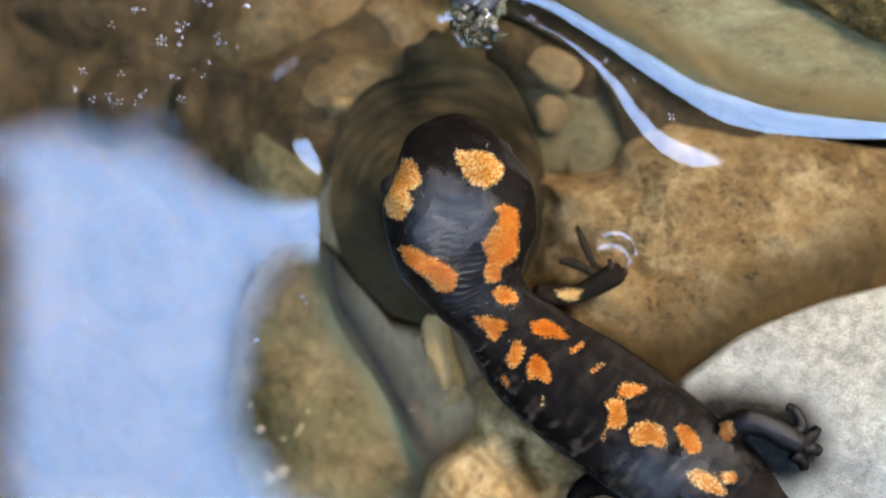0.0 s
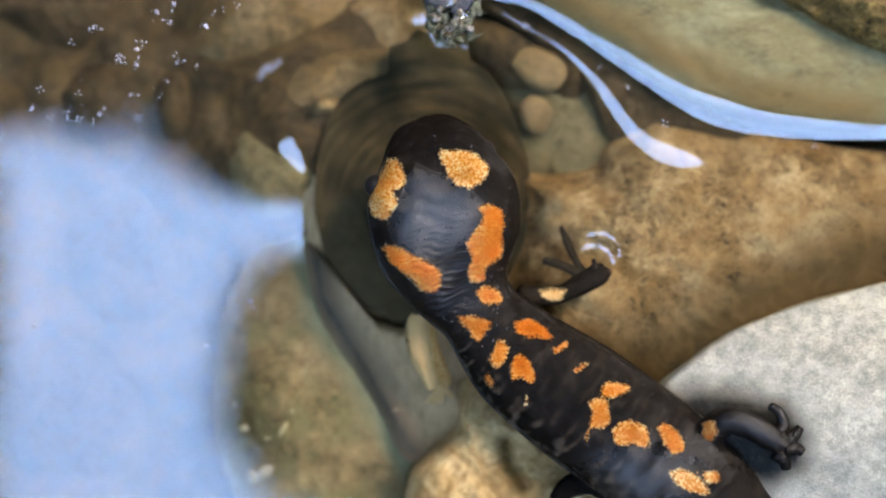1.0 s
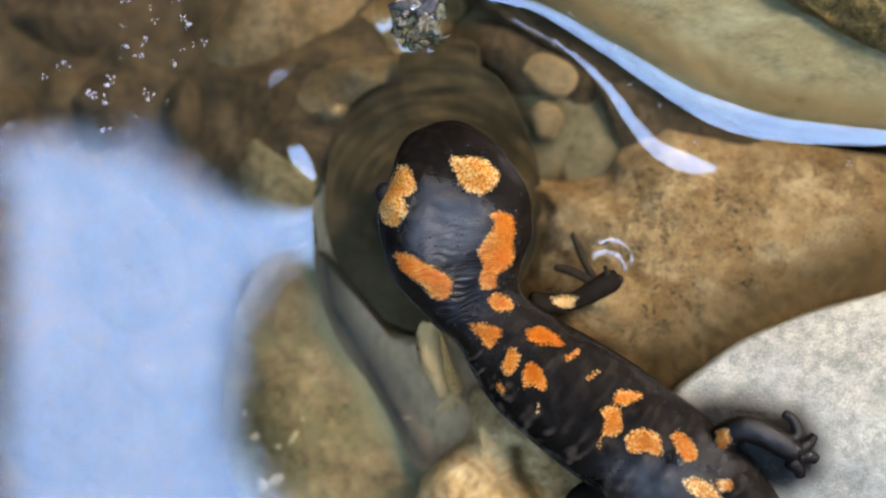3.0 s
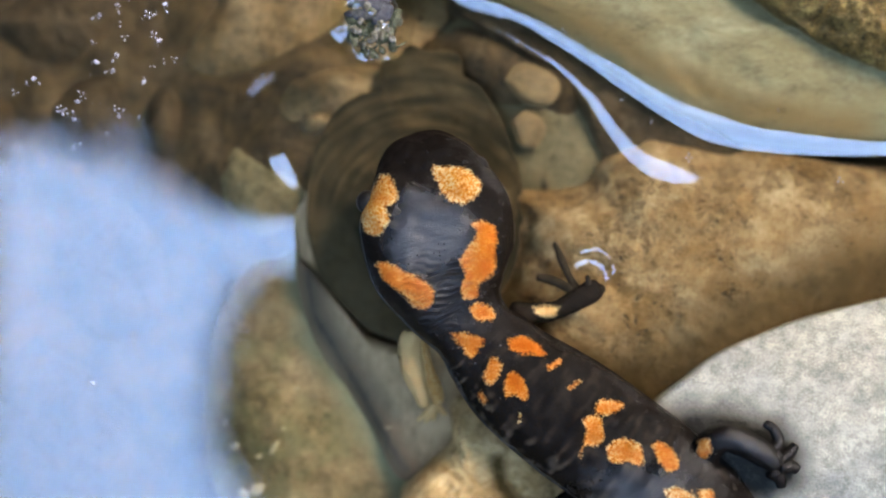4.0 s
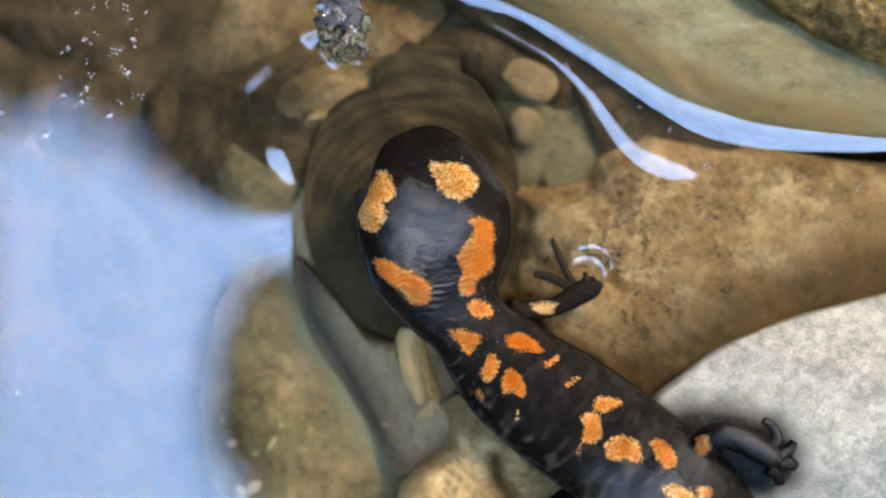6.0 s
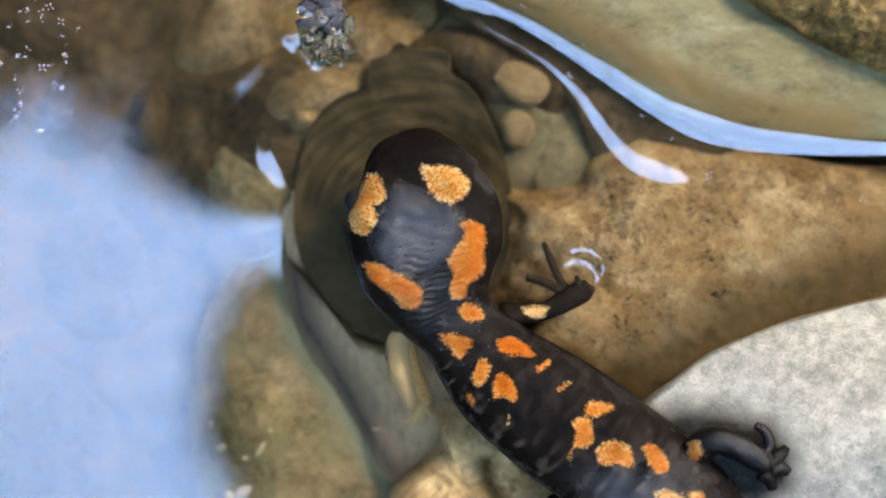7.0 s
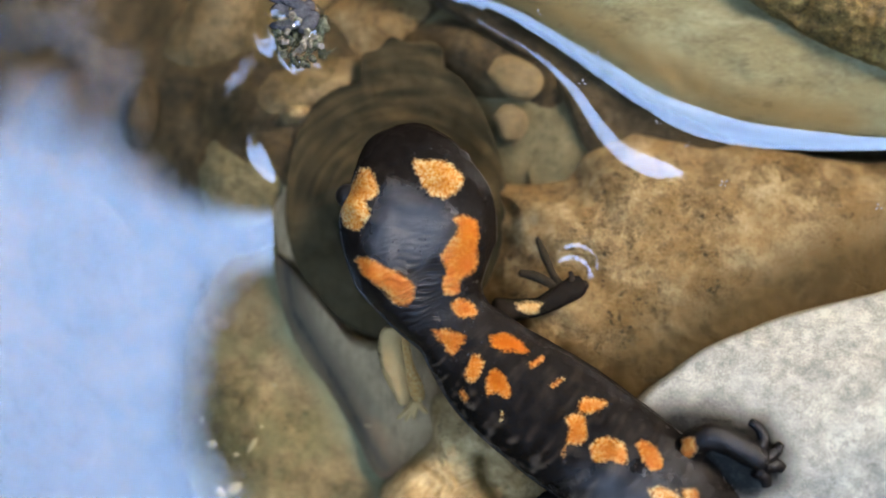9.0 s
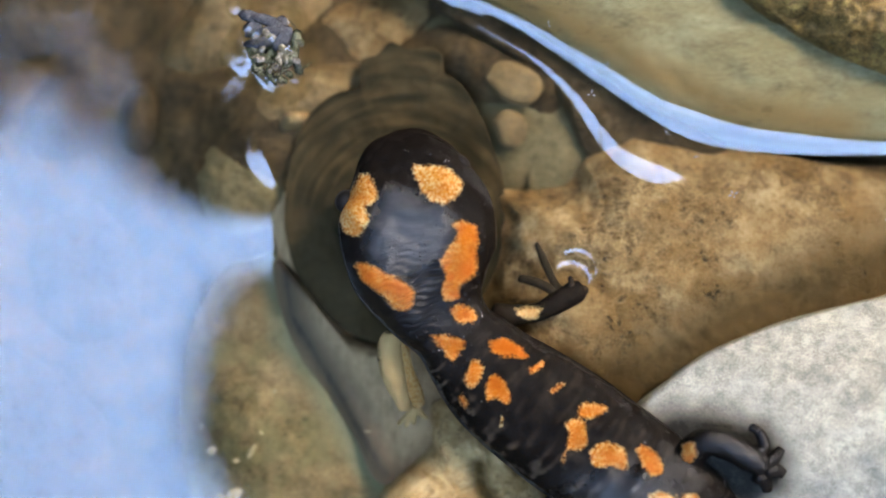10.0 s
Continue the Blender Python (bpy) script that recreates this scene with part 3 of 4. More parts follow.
# spine: u, v, half width (plan units), height of the axis (mm), half height (mm)
SPINE = [(716, 232, 6, 0.5, 0.6), (718, 240, 45, 1.0, 2.4), (724, 268, 78, 1.6, 4.0), (735, 312, 104, 2.2, 5.2), (746, 365, 132, 2.4, 6.0), (753, 420, 136, 2.4, 6.2),
         (762, 480, 124, 2.2, 6.0), (784, 540, 92, 1.8, 5.6), (813, 583, 74, 1.4, 5.4), (842, 618, 84, 1.2, 5.8), (898, 676, 100, 1.0, 6.6), (991, 744, 111, 1.0, 7.4), (1071, 802, 111, 1.4, 7.6),
         (1157, 867, 108, 3.0, 7.6), (1235, 935, 98, 4.4, 7.2), (1330, 1005, 68, 2.2, 5.6), (1480, 1100, 52, 2.2, 4.6), (1680, 1190, 34, 2.0, 3.2), (1900, 1250, 4, 1.8, 0.5)]


def skin_material():
    m = bpy.data.materials.new("wet_skin")
    m.use_nodes = True
    nodes, links = m.node_tree.nodes, m.node_tree.links
    b = nodes["Principled BSDF"]
    co = nodes.new("ShaderNodeTexCoord")

    def tex(s, detail=6, rough=0.65):
        t = nodes.new("ShaderNodeTexNoise")
        t.inputs["Scale"].default_value, t.inputs["Detail"].default_value, t.inputs["Roughness"].default_value = s, detail, rough
        links.new(co.outputs["Object"], t.inputs["Vector"])
        return t.outputs["Fac"]

    def calc(op, a, c, clamp=False):
        n = nodes.new("ShaderNodeMath")
        n.operation, n.use_clamp = op, clamp
        for i, x in enumerate((a, c)):
            if hasattr(x, "links"):
                links.new(x, n.inputs[i])
            else:
                n.inputs[i].default_value = x
        return n.outputs[0]

    def attr(name):
        a = nodes.new("ShaderNodeAttribute")
        a.attribute_name = name
        return a.outputs["Fac"]

    def blend(k, a, c):
        x = nodes.new("ShaderNodeMix")
        x.data_type = "RGBA"
        for s, y in (("Factor", k), ("A", a), ("B", c)):
            if hasattr(y, "links"):
                links.new(y, x.inputs[s])
            else:
                x.inputs[s].default_value = (*y, 1)
        return x.outputs["Result"]

    fine, mid, micro = tex(2200, 3), tex(600), tex(4500, 2)
    edge = calc("ADD", attr("spot"), calc("ADD", calc("MULTIPLY", calc("SUBTRACT", fine, 0.5), 14.0), calc("MULTIPLY", calc("SUBTRACT", mid, 0.5), 16.0)))
    mask = calc("MULTIPLY", edge, 0.15, True)
    rim = calc("SUBTRACT", 1.0, calc("MULTIPLY", edge, 0.07), True)
    hue = attr("yellow")
    yellow = calc("ADD", hue, calc("ADD", calc("MULTIPLY", calc("SUBTRACT", mid, 0.5), 0.9), calc("MULTIPLY", calc("SUBTRACT", tex(230, 2), 0.5), 2.0)), True)
    beige = calc("SUBTRACT", hue, 1.0, True)
    orange = blend(yellow, (0.285, 0.066, 0.004), (0.37, 0.140, 0.008))
    pale = blend(yellow, (0.37, 0.155, 0.032), (0.50, 0.39, 0.20))
    speck = calc("MULTIPLY", calc("SUBTRACT", fine, 0.46), 8.0, True)
    lit = blend(calc("MULTIPLY", calc("ADD", calc("MULTIPLY", rim, 0.8), calc("MULTIPLY", yellow, 0.6)), speck, True), orange, pale)
    lit = blend(calc("MULTIPLY", calc("MULTIPLY", calc("SUBTRACT", 0.42, fine), 8.0, True), calc("ADD", hue, 0.15), True), lit, (0.15, 0.042, 0.008))
    lit = blend(beige, lit, blend(mid, (0.42, 0.255, 0.105), (0.62, 0.43, 0.215)))
    black = blend(mid, (0.0022, 0.0018, 0.0014), (0.0082, 0.0062, 0.0048))
    black = blend(calc("MULTIPLY", attr("fold"), calc("ADD", mid, 0.35), True), black, (0.072, 0.054, 0.037))
    links.new(blend(mask, black, lit), b.inputs["Base Color"])
    links.new(calc("ADD", calc("MULTIPLY", mask, 0.25), calc("ADD", calc("MULTIPLY", calc("SUBTRACT", tex(330, 4), 0.25, True), 0.5), calc("ADD", calc("ADD", calc("MULTIPLY", attr("crown"), 0.22), calc("MULTIPLY", attr("under"), 0.6)), 0.08))), b.inputs["Roughness"])
    # specular level follows the painted sheen mask
    links.new(attr("sheen"), b.inputs["Specular IOR Level"])
    bp = nodes.new("ShaderNodeBump")
    bp.inputs["Strength"].default_value, bp.inputs["Distance"].default_value = 0.8, 0.00018
    links.new(calc("ADD", calc("ADD", micro, calc("MULTIPLY", mid, 0.9)), calc("MULTIPLY", mask, calc("MULTIPLY", micro, 1.6))), bp.inputs["Height"])
    links.new(bp.outputs["Normal"], b.inputs["Normal"])
    return m


SKIN = skin_material()
EYE = material("black_eye", [(0.3, (0.004, 0.004, 0.004)), (0.7, (0.012, 0.01, 0.009))], 300, 0.5, 0.0, spec=0.1)


def spot_fields(me, spots, fold=None):
    co = np.empty(len(me.vertices) * 3)
    me.vertices.foreach_get("co", co)
    u, v = grid_of(co.reshape(-1, 3))
    depth, hue = np.full(u.shape, -60.0), np.zeros(u.shape)
    for poly, y in spots:
        d = to_polygon(u, v, spline([*poly, poly[0]], 8 * len(poly))[:-1])
        hue = np.where(d > depth, y, hue)
        depth = np.maximum(depth, d)
    set_attribute(me, "spot", depth)
    set_attribute(me, "yellow", hue)
    set_attribute(me, "fold", np.zeros(u.shape) if fold is None else fold)
    z = co.reshape(-1, 3)[:, 2]
    crown = np.clip(0.5 + to_polygon(u, v, [(707, 335), (685, 385), (668, 435), (690, 468), (740, 470), (800, 450), (812, 395), (790, 372), (745, 350)]) / 46, 0, 1)
    hip = np.exp(-(((u - 1105) / 85) ** 2 + ((v - 880) / 46) ** 2))
    crown = np.maximum(crown, hip)
    set_attribute(me, "crown", crown)
    set_attribute(me, "under", 1 - np.clip((z - 0.0008) / 0.0035, 0, 1))
    # sky sheen painted by place on hind leg, crown, hip and neck
    set_attribute(me, "sheen", np.clip((z - 0.0022) / 0.0035, 0.05, 1) * (0.03 + 0.27 * np.exp(-(((u - 1300) / 100) ** 2 + ((v - 800) / 60) ** 2)) + 0.66 * crown + 0.3 * np.exp(-(((u - 755) / 75) ** 2 + ((v - 515) / 80) ** 2))))


def salamander_body():
    rows, turns = 640, 132
    s = spline(SPINE, rows)
    co = np.array([plan(u, v, z * 0.001) for u, v, _, z, _ in s])
    tangent = np.gradient(co, axis=0)
    tangent[:, 2] = 0
    tangent /= np.linalg.norm(tangent, axis=1)[:, None]
    side = np.stack([tangent[:, 1], -tangent[:, 0], np.zeros(rows)], 1)
    verts, faces = [], []
    a = np.linspace(0, 2 * math.pi, turns, endpoint=False)
    for j in range(rows):
        w, h = max(s[j, 2], 1) * UNIT, max(s[j, 4], 0.2) * 0.001
        ca, sa = np.cos(a), np.sin(a)
        flat = 0.86
        x = np.sign(ca) * np.abs(ca) ** flat * w
        z = np.sign(sa) * np.abs(sa) ** 0.9 * h
        p = co[j] + side[j] * x[:, None]
        p[:, 2] += z
        verts.append(p)
    v = np.vstack(verts)
    u, w = grid_of(v)
    top = np.clip((v[:, 2] + 0.001) / 0.005, 0, 1)
    # eyes, lids, cheeks and folds
    for cu, cv, r, up in ((632, 375, 32, 1.3), (804, 322, 34, 1.3), (662, 330, 24, 0.6), (665, 495, 45, 0.9), (715, 525, 38, 0.7), (832, 440, 42, 0.9), (820, 500, 38, 0.8), (742, 415, 60, -0.5), (730, 300, 45, -0.3)):
        v[:, 2] += top * up * 0.001 * np.exp(-(((u - cu) ** 2 + (w - cv) ** 2) / r**2))
    v[:, 2] += 0.055 * (u - 750) * UNIT * np.clip((620 - w) / 150, 0, 1)
    crease = np.exp(-((((u - 757) ** 2 + (w - 508) ** 2) / 74**2) ** 1.6))
    for poly, _ in SPOTS[2:4]:
        crease = crease * (1 - 0.45 * np.clip(0.5 + to_polygon(u, w, poly) / 14, 0, 1))
    wave = w + 0.30 * (u - 750) + 9 * np.sin(u / 43 + w / 61 + 2) + 6 * np.sin(u / 21 + w / 37) + 4 * np.sin(u / 9 + w / 17 + 1)
    depth = 0.6 + 0.4 * np.sin(u / 13 + w / 29) * np.sin(u / 31 - w / 11)
    v[:, 2] -= top * 0.00078 * crease * depth * (1 - np.abs(np.sin(wave / 10.5 * math.pi))) ** 1.1
    lump = np.array([noise.noise(Vector(p) * 260) + 0.5 * noise.noise(Vector(p) * 620) for p in v])
    v[:, 2] += top * 0.00046 * lump * (1 - 0.7 * crease)
    along = np.repeat(np.arange(rows), turns)
    body = np.clip((along - 320) / 80, 0, 1) * np.clip((530 - along) / 56, 0, 1)
    v[:, 2] += top * body * 0.0003 * (0.5 + lump) * np.sin(along / 9.7 * 2 * math.pi / 1.9)
    for j in range(rows - 1):
        for k in range(turns):
            p, q = j * turns + k, j * turns + (k + 1) % turns
            faces.append((p, q, q + turns, p + turns))
    me = mesh_of("body", v, faces)
    # paler skin and fold highlights painted between the grooves, mainly on one flank
    angle = np.tile(a, rows)
    band = np.array([noise.noise(Vector((p / 4.2, q * 1.8, 2.0))) + 0.6 * noise.noise(Vector((p / 8.0, q * 5.0, 7.0))) for p, q in zip(along, angle)])
    flank = 0.15 + 0.85 * np.clip(np.cos(angle) * 1.5 - 0.35, 0, 1)
    spot_fields(me, SPOTS, np.clip(band * 2.0 - 0.14, 0, 1) * flank * np.clip((along - 270) / 60, 0, 1))
    return me


def tube(name, points, rows=56, turns=32):
    """A limb through rows of u, v, height (mm) and radius (plan units), with round ends."""
    s = spline(points, rows)
    co = np.array([plan(u, v, z * 0.001) for u, v, z, _ in s])
    tan = np.gradient(co, axis=0)
    tan /= np.linalg.norm(tan, axis=1)[:, None] + 1e-12
    verts, faces = [], []
    f = np.linspace(0, 1, rows)
    cap = np.sqrt(np.clip(1 - np.clip((np.abs(f - 0.5) - 0.44) / 0.06, 0, 1) ** 2, 0.02, 1))
    for j in range(rows):
        t = Vector(tan[j])
        q = t.to_track_quat("Z", "Y").to_matrix()
        r = max(s[j, 3], 0.5) * UNIT * cap[j]
        for k in range(turns):
            b = 2 * math.pi * k / turns
            p = Vector(co[j]) + q @ Vector((math.cos(b) * r, math.sin(b) * r, 0))
            verts.append(p + (p - Vector(co[j])) * 0.07 * noise.noise(p * 900))
    for j in range(rows - 1):
        for k in range(turns):
            p, q = j * turns + k, j * turns + (k + 1) % turns
            faces.append((p, q, q + turns, p + turns))
    faces += [tuple(range(turns))[::-1], tuple(range((rows - 1) * turns, rows * turns))]
    return mesh_of(name, verts, faces)


def eye_mesh(u, v, z, r):
    bm = bmesh.new()
    bmesh.ops.create_uvsphere(bm, u_segments=24, v_segments=14, radius=r * UNIT, matrix=Matrix.Translation(plan(u, v, z * 0.001)))
    me = bpy.data.meshes.new("eye")
    bm.to_mesh(me)
    bm.free()
    me.polygons.foreach_set("use_smooth", [True] * len(me.polygons))
    return me


def blob(bm, x, y, z, rx, ry, rz, turn, rough, rng, level=2):
    m = Matrix.Translation((x, y, z)) @ Matrix.Rotation(turn, 4, "Z") @ Matrix.Diagonal((rx, ry, rz, 1))
    made = bmesh.ops.create_icosphere(bm, subdivisions=level, radius=1.0, matrix=m)["verts"]
    for v in made:
        c = Vector((x, y, z))
        v.co = c + (v.co - c) * (1 + rough * (rng.random() - 0.5))


def finish(bm, name, smooth=True):
    me = bpy.data.meshes.new(name)
    bm.to_mesh(me)
    bm.free()
    me.polygons.foreach_set("use_smooth", [smooth] * len(me.polygons))
    return me


GLAND = material("wet_gland", [(0.3, (0.006, 0.005, 0.005)), (0.7, (0.03, 0.025, 0.022))], 900, 0.12, 0.0, spec=0.7)


def gland_mesh(me):
    """Small glistening warts, thick on the neck and round the lids, sparse down the back."""
    rng = np.random.default_rng(21)
    co = np.empty(len(me.vertices) * 3)
    me.vertices.foreach_get("co", co)
    co = co.reshape(-1, 3)
    u, v = grid_of(co)
    spot = np.empty(len(me.vertices), np.float32)
    me.attributes["spot"].data.foreach_get("value", spot)
    weight = np.exp(-(((u - 760) / 70) ** 2 + ((v - 500) / 80) ** 2)) + 0.8 * np.exp(-((np.abs(spot) / 7) ** 2)) + 0.05
    weight[(co[:, 2] < 0.0035) | (v > 860) | (spot > 4)] = 0
    bm = bmesh.new()
    for k in rng.choice(len(u), 260, replace=False, p=weight / weight.sum()):
        r = rng.uniform(1.0, 2.7) * UNIT
        blob(bm, co[k, 0], co[k, 1], co[k, 2], r, r * rng.uniform(0.5, 1.0), r * 0.6, rng.random() * 6, 0.3, rng, 1)
    return finish(bm, "gland")


def limb(name, points, spots, parent, label="", pale=0.0):
    """A leg or toe; pale: how much lighter than black its skin is, 0 to 1."""
    me = tube(name, points)
    spot_fields(me, spots or [([(0, 0), (1, 0), (1, 1)], 0.5)], np.full(len(me.vertices), pale))
    return part(name, me, SKIN, parent, label)


def build_salamander():
    animal = tagged(new("salamander"), "black salamander with orange and yellow blotches, half submerged among stones", "salamander")
    body = salamander_body()
    part("body", body, SKIN, animal, "glossy black back with orange blotches and wrinkled neck")
    part("gland", gland_mesh(body), GLAND, animal, "tiny wet skin glands")["kind"] = "stuff"
    part("eye", eye_mesh(628, 357, 2.8, 21), EYE, animal, "bulging black eye")
    part("eye", eye_mesh(822, 296, 3.4, 22), EYE, animal, "bulging black eye")
    pale = ([(920, 545), (945, 538), (972, 545), (960, 565), (930, 562)], 1.55)
    arm = limb("foreleg", [(880, 560, -1, 26), (925, 556, -1.5, 20), (965, 550, -1.5, 17), (1000, 532, -1, 20), (1030, 515, -0.5, 20), (1044, 508, -0.5, 14)], [pale], animal, "black foreleg with a pale elbow", pale=0.12)
    for pts in ([(1005, 520, -1, 9), (988, 492, -2, 7), (973, 458, -3, 8), (960, 428, -3, 4)], [(1000, 522, -1, 9), (975, 505, -2, 9), (950, 495, -3, 9), (928, 491, -3, 7)],
                [(1022, 512, 0, 8), (1022, 500, 0.6, 5), (1019, 488, 0.8, 4)], [(1034, 512, -0.5, 9), (1044, 512, -0.8, 8), (1046, 520, -1, 5)]):
        limb("toe", pts, None, arm, pale=0.4)
    beige = ([(675, 585), (735, 590), (760, 670), (760, 730), (700, 730)], 2.0)
    arm = limb("foreleg", [(714, 582, -1, 15), (703, 612, -2.2, 22), (709, 652, -3.2, 24), (722, 692, -4.4, 18), (728, 724, -5.5, 9)], [beige], animal, "pale foreleg under water")
    limb("forearm", [(724, 600, -2.0, 9), (733, 650, -3.0, 11), (748, 694, -4.2, 14), (755, 716, -5, 10)], [([(710, 600), (745, 600), (772, 690), (772, 735), (730, 730)], 1.35)], arm)
    for x, y in ((716, 748), (730, 752), (744, 748), (768, 738)):
        limb("toe", [(748, 716, -5.5, 7), ((748 + x) / 2, (716 + y) / 2 + 2, -7, 5), (x, y, -8, 3)], [([(700, 700), (790, 700), (790, 770), (700, 770)], 1.9)], arm)
    leg = limb("hind_leg", [(1192, 848, 3, 28), (1222, 810, 6, 28), (1256, 780, 8.8, 25), (1294, 786, 9.6, 24), (1334, 808, 9.8, 23), (1364, 828, 9.6, 19)], [([(1212, 782), (1240, 778), (1240, 812), (1218, 820)], 0.4)], animal, "black hind leg with a yellow spot")
    for pts in ([(1340, 806, 9.6, 15), (1360, 788, 9.6, 11), (1352, 764, 9.4, 9), (1334, 752, 9.2, 7)], [(1358, 820, 9.4, 14), (1380, 806, 9.2, 11), (1392, 790, 9.2, 7)],
                [(1360, 830, 9.2, 14), (1384, 830, 9.0, 11), (1396, 838, 9.0, 8)], [(1345, 836, 9.0, 14), (1362, 852, 8.8, 11), (1366, 868, 8.6, 8)]):
        limb("toe", pts, None, leg)
    limb("hind_leg", [(1110, 930, 1, 34), (1060, 905, 1, 28), (1015, 890, 0.5, 24), (975, 900, 0, 20), (950, 930, -1, 16)], [([(1040, 890), (1080, 885), (1105, 905), (1070, 918)], 0.9)], animal, "black hind leg with a yellow spot")


build_salamander()


# ---- drifting things ----
FLOAT = material("floating_speck", [(0.35, (0.03, 0.03, 0.036)), (0.47, (0.15, 0.15, 0.175)), (0.6, (0.36, 0.36, 0.43))], 3500, 0.12, 0.2, spread=0.3, spec=0.7)
MOSS = material("wet_moss", [(0.3, (0.008, 0.009, 0.005)), (0.5, (0.035, 0.038, 0.018)), (0.68, (0.13, 0.13, 0.08))], 500, 0.22, 0.8)
BARK = material("wet_bark", [(0.3, (0.008, 0.009, 0.012)), (0.7, (0.05, 0.05, 0.055))], 700, 0.08, 0.6)
GRIT = material("wet_grit", [(0.35, (0.02, 0.018, 0.013)), (0.5, (0.07, 0.06, 0.038)), (0.65, (0.18, 0.16, 0.12))], 600, 0.12, 0.3)
CHIP = material("pale_chip", [(0.3, (0.14, 0.11, 0.055)), (0.7, (0.28, 0.235, 0.14))], 400, 0.7, 0.3)


def speck_mesh(rng, arms, size):
    """A few grains stuck together, floating on the surface."""
    bm = bmesh.new()
    start = rng.random() * 6
    for k in range(arms):
        a = start + k * 6.283 / arms + rng.normal(0, 0.7)
        r = size * (0.25 + 0.7 * rng.random()) * UNIT
        blob(bm, r * math.cos(a), r * math.sin(a), 0.00006, r * 0.6, r * 0.32, 0.00010, a, 0.3, rng, 1)
    return finish(bm, "speck")


def build_specks():
    """Floating specks with their places at the start and the kind of drift that carries them."""
    rng = np.random.default_rng(11)
    shapes = [speck_mesh(rng, n, s) for n, s in ((3, 8), (4, 9), (4, 7), (5, 10), (3, 6), (6, 9), (2, 5))]
    near = [(193, 38), (230, 16), (242, 10), (265, 72), (285, 60), (285, 70), (318, 45), (316, 68), (308, 85), (137, 121), (120, 148), (207, 128), (210, 148), (212, 105), (155, 170), (182, 165), (190, 178),
            (205, 177), (247, 162), (235, 178), (265, 185), (305, 133), (338, 120), (358, 132), (345, 155), (315, 172), (325, 178), (105, 228), (98, 240), (332, 245), (385, 60), (390, 72), (418, 85), (363, 103), (278, 66), (275, 74), (315, 38), (325, 40)]
    spots = [(u - 66, v + 26, "bank") for u, v in near]
    spots += [(rng.uniform(250, 440), rng.uniform(-260, 40), "bank") for _ in range(34)]
    spots += [(124, 531, "open"), (79, 594, "open"), (151, 591, "open"), (304, 521, "open"), (296, 601, "open"), (169, 666, "open"), (420, 470, "open"), (470, 560, "open"), (380, 640, "open"), (330, 450, "open")]
    spots += [(790, -62, "crest"), (905, 10, "crest"), (985, 72, "crest"), (880, 60, "crest"), (1015, 130, "crest"), (1060, 165, "crest"), (1130, 235, "crest"), (1400, 275, "crest"), (1290, 150, "crest")]
    made = []
    for u, v, way in spots:
        ob = part("speck", shapes[int(rng.integers(len(shapes)))], FLOAT)
        tagged(ob, "tiny pale grains floating on the water", "speck", "floating specks")
        made.append((ob, u, v, way, rng.random() * 360, rng.normal(0, 12), rng.normal(1, 0.04)))
    return made


def dimple(radius, depth, turns=40, rings=14):
    """The bent film of water beside a floating thing."""
    verts, faces = [(0, 0, -depth)], []
    for j in range(1, rings + 1):
        r = radius * j / rings
        for k in range(turns):
            a = 2 * math.pi * k / turns
            verts.append((r * math.cos(a), r * math.sin(a), -depth * math.exp(-((2.3 * j / rings) ** 2))))
    faces = [(0, 1 + k, 1 + (k + 1) % turns) for k in range(turns)]
    for j in range(rings - 1):
        for k in range(turns):
            p, q = 1 + j * turns + k, 1 + j * turns + (k + 1) % turns
            faces.append((p, p + turns, q + turns, q))
    return mesh_of("water_film", verts, faces)


CLUMP_UNIT = 0.86 * UNIT


def collar(turns=72, rings=16):
    """Water that climbs towards the clump all round, in the clump's own plan."""
    verts, faces = [], []
    for j in range(rings + 1):
        f = j / rings
        for k in range(turns):
            a = 2 * math.pi * k / turns
            r = 1 + f * 0.5
            verts.append((58 * r * math.cos(a) * CLUMP_UNIT, 84 * r * math.sin(a) * CLUMP_UNIT, 1.5 * math.exp(-3.0 * f) * (1 - f) * CLUMP_UNIT * (1 + 0.5 * math.sin(3 * a + 1)) * (1 - 0.9 * max(0.0, math.cos(a - 0.66)))))
    for j in range(rings):
        for k in range(turns):
            p, q = j * turns + k, j * turns + (k + 1) % turns
            faces.append((p, p + turns, q + turns, q))
    return mesh_of("water_film", verts, faces)


